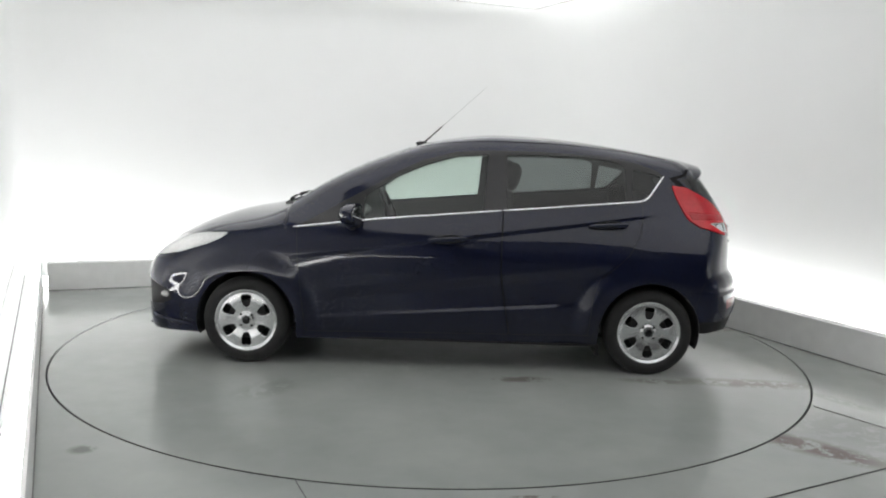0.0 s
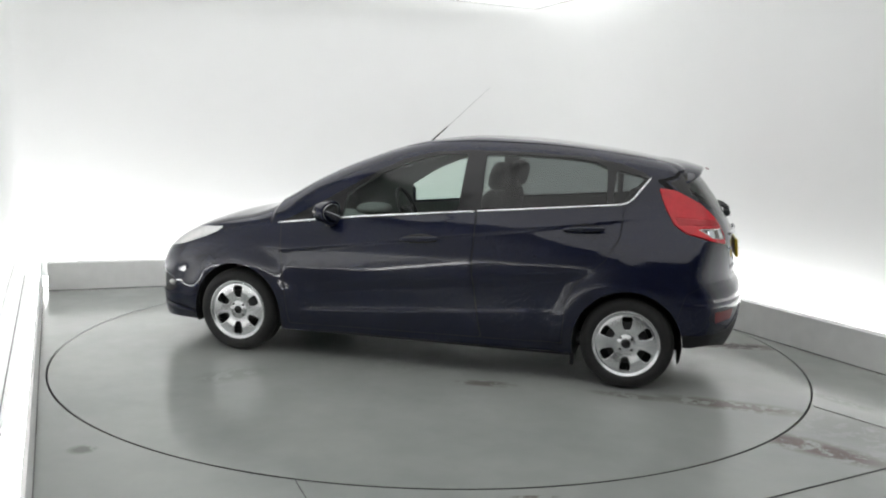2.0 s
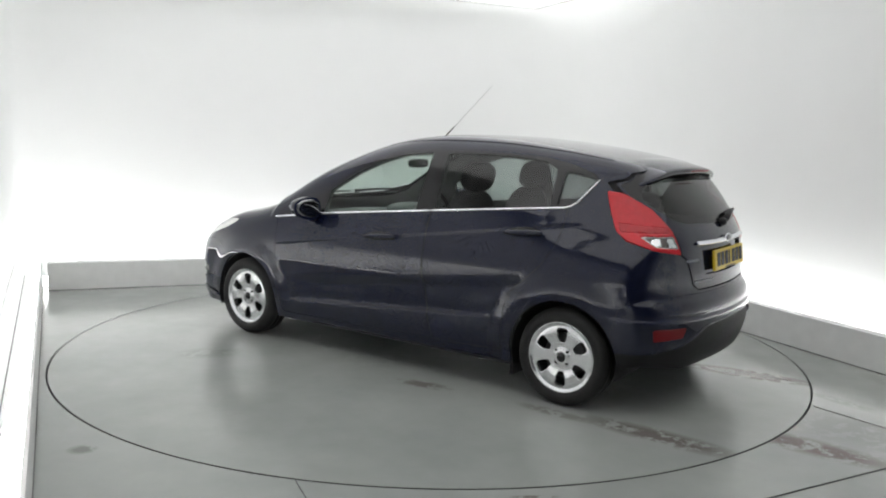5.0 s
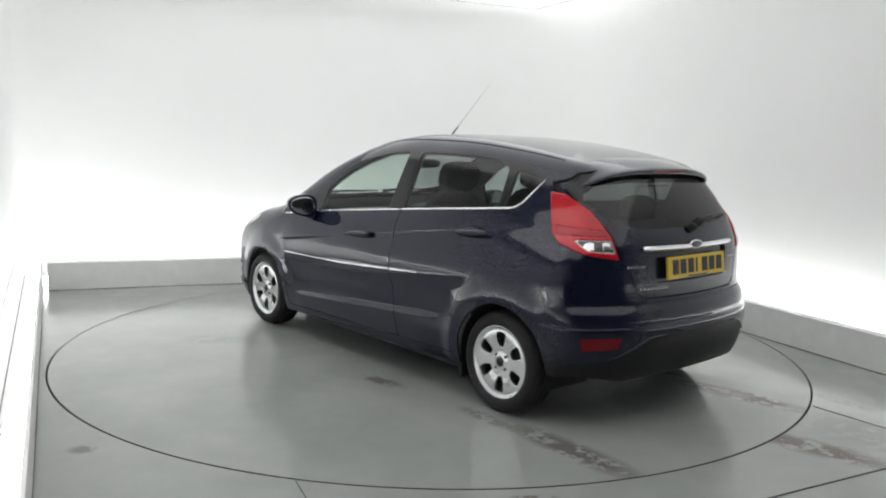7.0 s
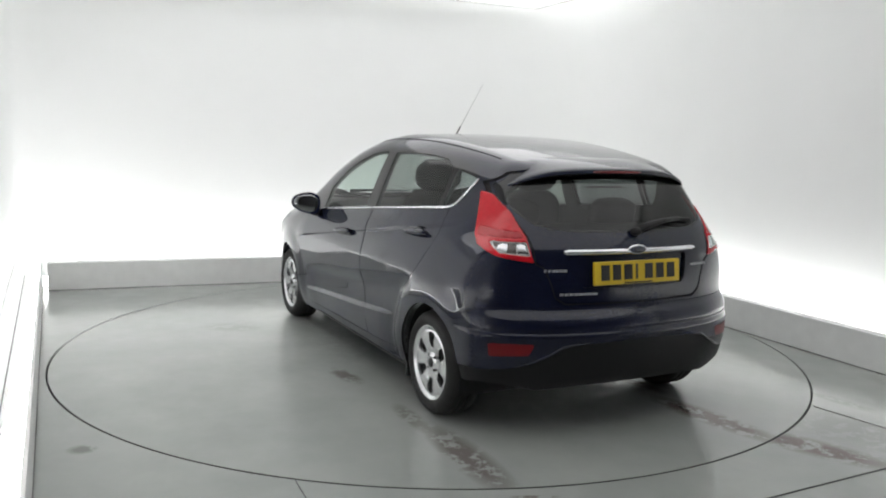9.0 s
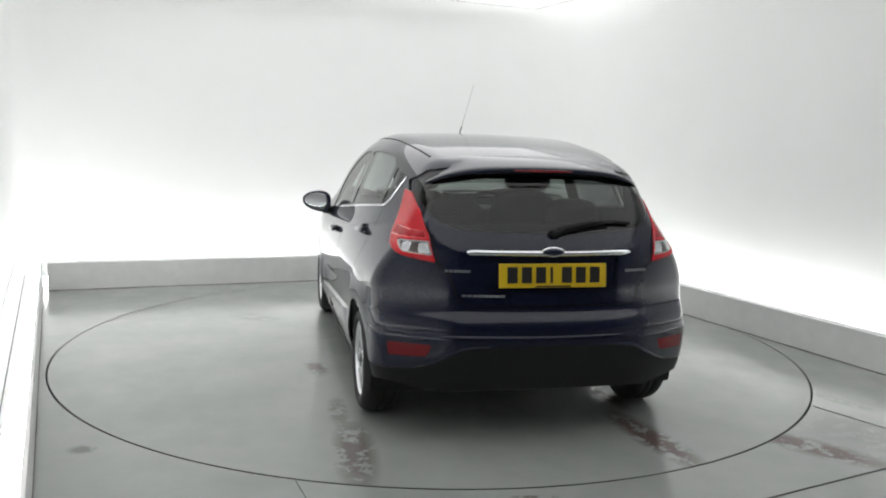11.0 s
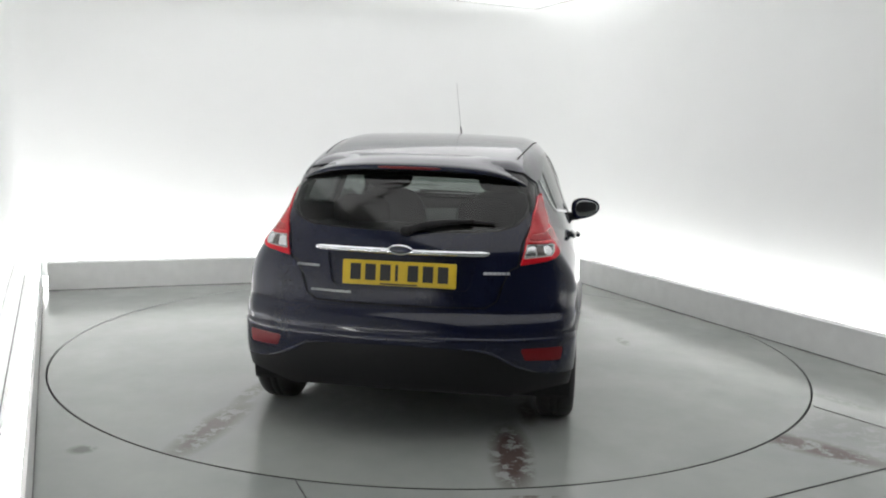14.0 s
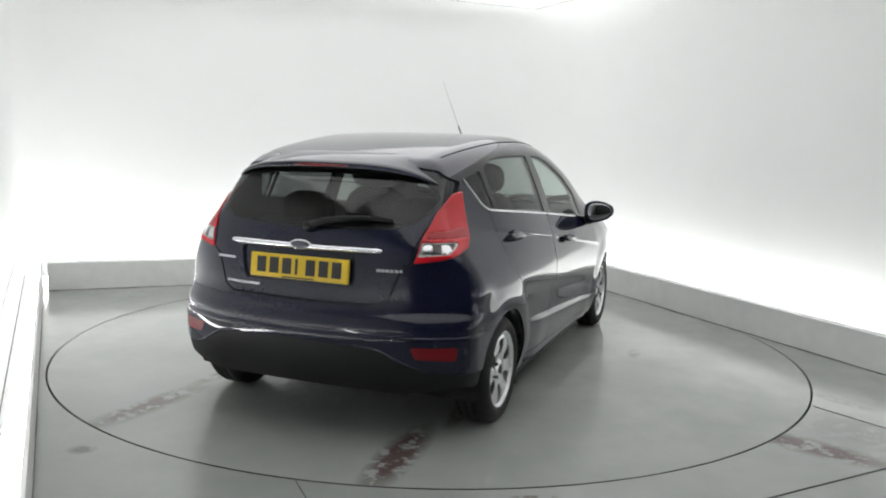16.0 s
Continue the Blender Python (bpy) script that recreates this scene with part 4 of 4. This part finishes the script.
def plate_and_badges(gate):
    # hollow round the plate, then the plate with bars in place of its writing
    def frame_at(y, z, lift):
        p = tail_point(y, z, lift)
        lean = -math.degrees(math.atan2(0.012, 0.108))
        return Matrix.Translation(p) @ Euler((0, radians(-lean), 0)).to_matrix().to_4x4()
    m = frame_at(0.0, 0.805, 0.004)
    plate = part("number_plate", box(-0.010, 0.006, -0.262, 0.262, -0.056, 0.056, m, 0.004), YELLOW, gate, "yellow rear number plate")
    xs = [0.200, 0.131, 0.062, 0.010, -0.065, -0.134, -0.203]
    for i, y in enumerate(xs):
        w = 0.012 if i == 3 else 0.048
        part("plate_bar", box(-0.0135, -0.009, y - w / 2, y + w / 2, -0.034, 0.040, m), INK, plate)
    part("plate_bar", box(-0.0125, -0.009, -0.085, 0.085, -0.0525, -0.046, m), INK, plate)
    # chrome strip with the round badge
    bm = bmesh.new()
    rings = []
    n = 40
    for i in range(n + 1):
        y = 0.402 - 0.804 * i / n
        h = 0.013 if 0 < i < n else 0.006
        rings.append([bm.verts.new(tail_point(y, 0.905 + dz, lift)) for dz, lift in ((h, 0.0), (h * 0.7, 0.014), (-h * 0.4, 0.018), (-h, 0.002))])
    for a, b in zip(rings, rings[1:]):
        for k in range(3):
            bm.faces.new((a[k], a[k + 1], b[k + 1], b[k]))
    bmesh.ops.recalc_face_normals(bm, faces=bm.faces[:])
    part("chrome_strip", bm, CHROME, gate, "bright chrome strip over the plate", True)
    m = frame_at(0.0, 0.910, 0.014)
    ring = part("badge", pillow(0, 0, 0, 0.008, 0.058, 0.024, 2.0, m), CHROME, gate, "oval chrome-ringed badge", True)
    part("badge_face", pillow(-0.004, 0, 0, 0.007, 0.050, 0.018, 2.0, m), BLUE, ring, "dark blue badge face", True)
    # raised lettering as plain bars
    def bars(y0, y1, z, height, count, tilt=0.0):
        w = (y0 - y1) / count
        for i in range(count):
            y = y0 - w * (i + 0.5)
            p = tail_point(y, z + tilt * i, 0.001)
            q = tail_point(y - 0.004, z, 0.001)
            turn = math.atan2(q.x - p.x, -(q.y - p.y))
            mm = Matrix.Translation(p) @ Euler((0, 0, -turn)).to_matrix().to_4x4()
            part("badge_bar", box(-0.003, 0.003, -w * 0.46, w * 0.46, -height * 0.4, height * 0.4, mm), BADGE, gate)
    bars(0.425, 0.225, 0.708, 0.013, 8)
    bars(0.500, 0.385, 0.820, 0.014, 6)
    bars(-0.380, -0.500, 0.820, 0.015, 6)
    # raised lips along the lower insert's upper corners
    for s in (1, -1):
        part("insert_lip", tube([tail_point(s * y, z, 0.001) for y, z in ((0.30, 0.481), (0.38, 0.477), (0.43, 0.467), (0.50, 0.427), (0.57, 0.394), (0.63, 0.374))], [0.003, 0.006, 0.007, 0.007, 0.006, 0.003], 8), PAINT, CAR, "", True)
    # rear wiper, on its pivot below the glass, lying to the right
    hub = tail_point(-0.02, 0.992, 0.012)
    part("wiper_pivot", pillow(hub.x, hub.y, hub.z, 0.022, 0.03, 0.022, 2.4), BLACK, gate, "black wiper pivot", True)
    arm = [hub] + [tail_point(y, z, 0.03) for y, z in ((-0.10, 1.012), (-0.20, 1.028), (-0.32, 1.036))]
    wiper = part("rear_wiper", tube(arm, [0.020, 0.018, 0.014, 0.009], 10), BLACK, gate, "black rear wiper arm", True)
    part("wiper_blade", tube([tail_point(y, 1.028 + 0.012 * math.sin((y + 0.10) * -8), 0.012) for y in (-0.10, -0.18, -0.26, -0.34, -0.42)], [0.009] * 5, 8), BLACK, wiper)


def spoiler():
    """Roof spoiler over the rear window, with a brake light in its edge."""
    def on_top(x, y):
        low, high = 0.9, 1.7
        for _ in range(24):
            z = (low + high) / 2
            low, high = (z, high) if float(solid(x, y, z)) < 0 else (low, z)
        return z
    bm = bmesh.new()
    rings = []
    n = 36
    for i in range(n + 1):
        u = -1 + 2 * i / n
        k = abs(u)
        y = 0.578 * u
        edge = 1.288 - 0.040 * y * y - 0.075 * k ** 5
        base = tail_point(y, edge, 0.0)
        tip = base.x - 0.082 * (1 - k ** 4) - 0.004
        tz = edge + 0.004 - 0.012 * k ** 2
        lead = -1.36 + 0.06 * k ** 3
        yl = 0.45 * u
        lz = on_top(lead, yl)
        pts = []
        for a in (0.0, 0.2, 0.4, 0.6, 0.75, 0.88, 0.97):
            x, y = lead + (tip - lead) * a, (0.45 + 0.128 * a) * u
            line = lz + (tz - lz) * a + 0.010 * math.sin(math.pi * a) * (1 - k ** 2)
            pts.append((x, y, (max(line, on_top(x, y) + 0.0015) if x > base.x + 0.05 else line) - (0.004 if a == 0 else 0) - 0.02 * max(0.0, (k - 0.72) / 0.28) * (1 - a)))
        y = 0.578 * u
        low = tail_point(y, edge - 0.022 * (1 - k ** 4) - 0.002, -0.004)
        drop = 1 - k ** 4
        pts += [(tip, y, tz - 0.004), (tip + 0.001, y, tz - 0.004 - 0.018 * drop), (tip + 0.012 * drop, y, tz - 0.004 - 0.026 * drop), (low.x, y, low.z)]
        rings.append([bm.verts.new(p) for p in pts])
    for a, b in zip(rings, rings[1:]):
        for k in range(len(a) - 1):
            bm.faces.new((a[k], a[k + 1], b[k + 1], b[k]))
    bm.faces.new(rings[0])
    bm.faces.new(rings[-1][::-1])
    bmesh.ops.recalc_face_normals(bm, faces=bm.faces[:])
    ob = part("roof_spoiler", bm, PAINT, CAR, "navy roof spoiler", True)
    ob.data.materials.append(GLOSS_BLACK)
    for f in ob.data.polygons:
        f.use_smooth = len(f.vertices) == 4
        # underside faces in black: the shade below the lip put into their colour
        if f.index < 10 * n and f.index % 10 >= 8:
            f.material_index = 1
    part("high_brake_light", pillow(-1.666, 0, 1.279, 0.006, 0.15, 0.006, 3.0), DEEP_RED, ob, "dark red high brake light", True)


def small_parts():
    # whip aerial, leaning back
    base = Vector((0.215, -0.03, float(pw(0.215, TOP)) - 0.002))
    tip = Vector((-0.215, -0.03, 1.775))
    part("aerial_base", pillow(base.x, base.y, base.z + 0.004, 0.045, 0.022, 0.016, 2.2), BLACK, CAR, "black aerial base", True)
    knee = base.lerp(tip, 0.32)
    aerial = part("aerial", tube([base, base.lerp(tip, 0.1), knee], [0.007, 0.0055, 0.004], 8), BLACK, CAR, "thin black whip aerial", True)
    part("aerial_whip", tube([knee, tip], [0.0018, 0.0011], 6), WHIP, aerial)
    # gutter strips in the roof
    for s in (1, -1):
        bm = bmesh.new()
        rings = []
        for i in range(41):
            x = 0.20 - 1.55 * i / 40
            y = 0.548 - 0.06 * ((x + 0.35) / 1.0) ** 2
            z = 1.6
            low, high = 1.0, 1.6
            for _ in range(26):
                z = (low + high) / 2
                low, high = (z, high) if float(solid(x, y, z)) < 0 else (low, z)
            rings.append([bm.verts.new((x, s * (y + a), z - abs(a) * 0.25 + 0.0015)) for a in (-0.006, 0, 0.006)])
        for a, b in zip(rings, rings[1:]):
            for k in range(2):
                bm.faces.new((a[k], a[k + 1], b[k + 1], b[k]))
        bmesh.ops.recalc_face_normals(bm, faces=bm.faces[:])
        part("roof_gutter", bm, DARK, CAR, "black roof gutter strip")
        # air deflectors in front of the rear wheels and flaps by the sills
        part("wheel_deflector", box(-0.945, -0.925, 0.62 * s if s > 0 else -0.80, 0.80 if s > 0 else -0.62, 0.115, 0.19), BLACK, CAR)
    # front wipers parked on the cowl
    for y0, y1 in ((0.40, -0.10), (-0.15, -0.60)):
        pts = []
        for i in range(6):
            y = y0 + (y1 - y0) * i / 5
            x = 1.10 - 0.22 * abs(y) ** 1.5 - 0.015 * math.sin(math.pi * i / 5)
            z = float(pw(x, TOP)) - 0.10 * y * y + 0.016
            pts.append((x, y, z))
        part("front_wiper", tube(pts, [0.013, 0.011, 0.009, 0.008, 0.007, 0.006], 8), BLACK, CAR, "black front wiper", True)
    # number plate lamps and the lower lip of the nose
    for s in (1, -1):
        part("nose_lip", tube([(1.90, 0.60 * s, 0.275), (1.838, 0.697 * s, 0.262), (1.75, 0.735 * s, 0.244), (1.65, 0.758 * s, 0.232), (1.57, 0.772 * s, 0.224)], [0.006, 0.012, 0.014, 0.010, 0.004], 10), PAINT, CAR, "", True)
    part("front_lip", pillow(1.93, 0, 0.165, 0.06, 0.50, 0.012, 3.0), BLACK, CAR, "black front lip", True)


GATE, DOORS = car_body()
for hx in (HUBX, -HUBX):
    for side_sign in (1, -1):
        wheel(hx, side_sign)
for side_sign in (1, -1):
    fd, rd = DOORS[side_sign]
    mirror_set(side_sign, fd)
    door_handle(0.135, -0.115, 0.815, side_sign, fd)
    door_handle(-0.845, -1.09, 0.922, side_sign, rd)
    part("chrome_trim", ribbon([(0.955, 0.860), (0.445, 0.922), (-0.316, 0.992)], 0.006, 0.013, mirror=side_sign), CHROME, fd, "thin chrome waistline strip", True)
    part("chrome_trim", ribbon([(-0.324, 0.993), (-0.75, 1.031), (-1.165, 1.066), (-1.20, 1.076), (-1.232, 1.099), (-1.326, 1.224)], 0.006, 0.013, mirror=side_sign), CHROME, rd, "thin chrome waistline strip", True)
cabin()
plate_and_badges(GATE)
spoiler()
small_parts()


# ---- what moves: the turntable turns, and the car with it ----
def motions():
    def heading(t):
        return 178.9913 - 6.94002 * t - 0.00512411 * (t - 8) ** 2
    times = [0.5 * i for i in range(33)]
    walk(TABLE, [(t, pose(0, 0, 0, 0, 0, heading(t))) for t in times])
    rows = []
    for t in times:
        a = radians(heading(t))
        x, y = -0.1030, -0.1276
        rows.append((t, pose(x * math.cos(a) - y * math.sin(a), x * math.sin(a) + y * math.cos(a), 0.0, 0, 0, heading(t))))
    walk(CAR, rows)


motions()
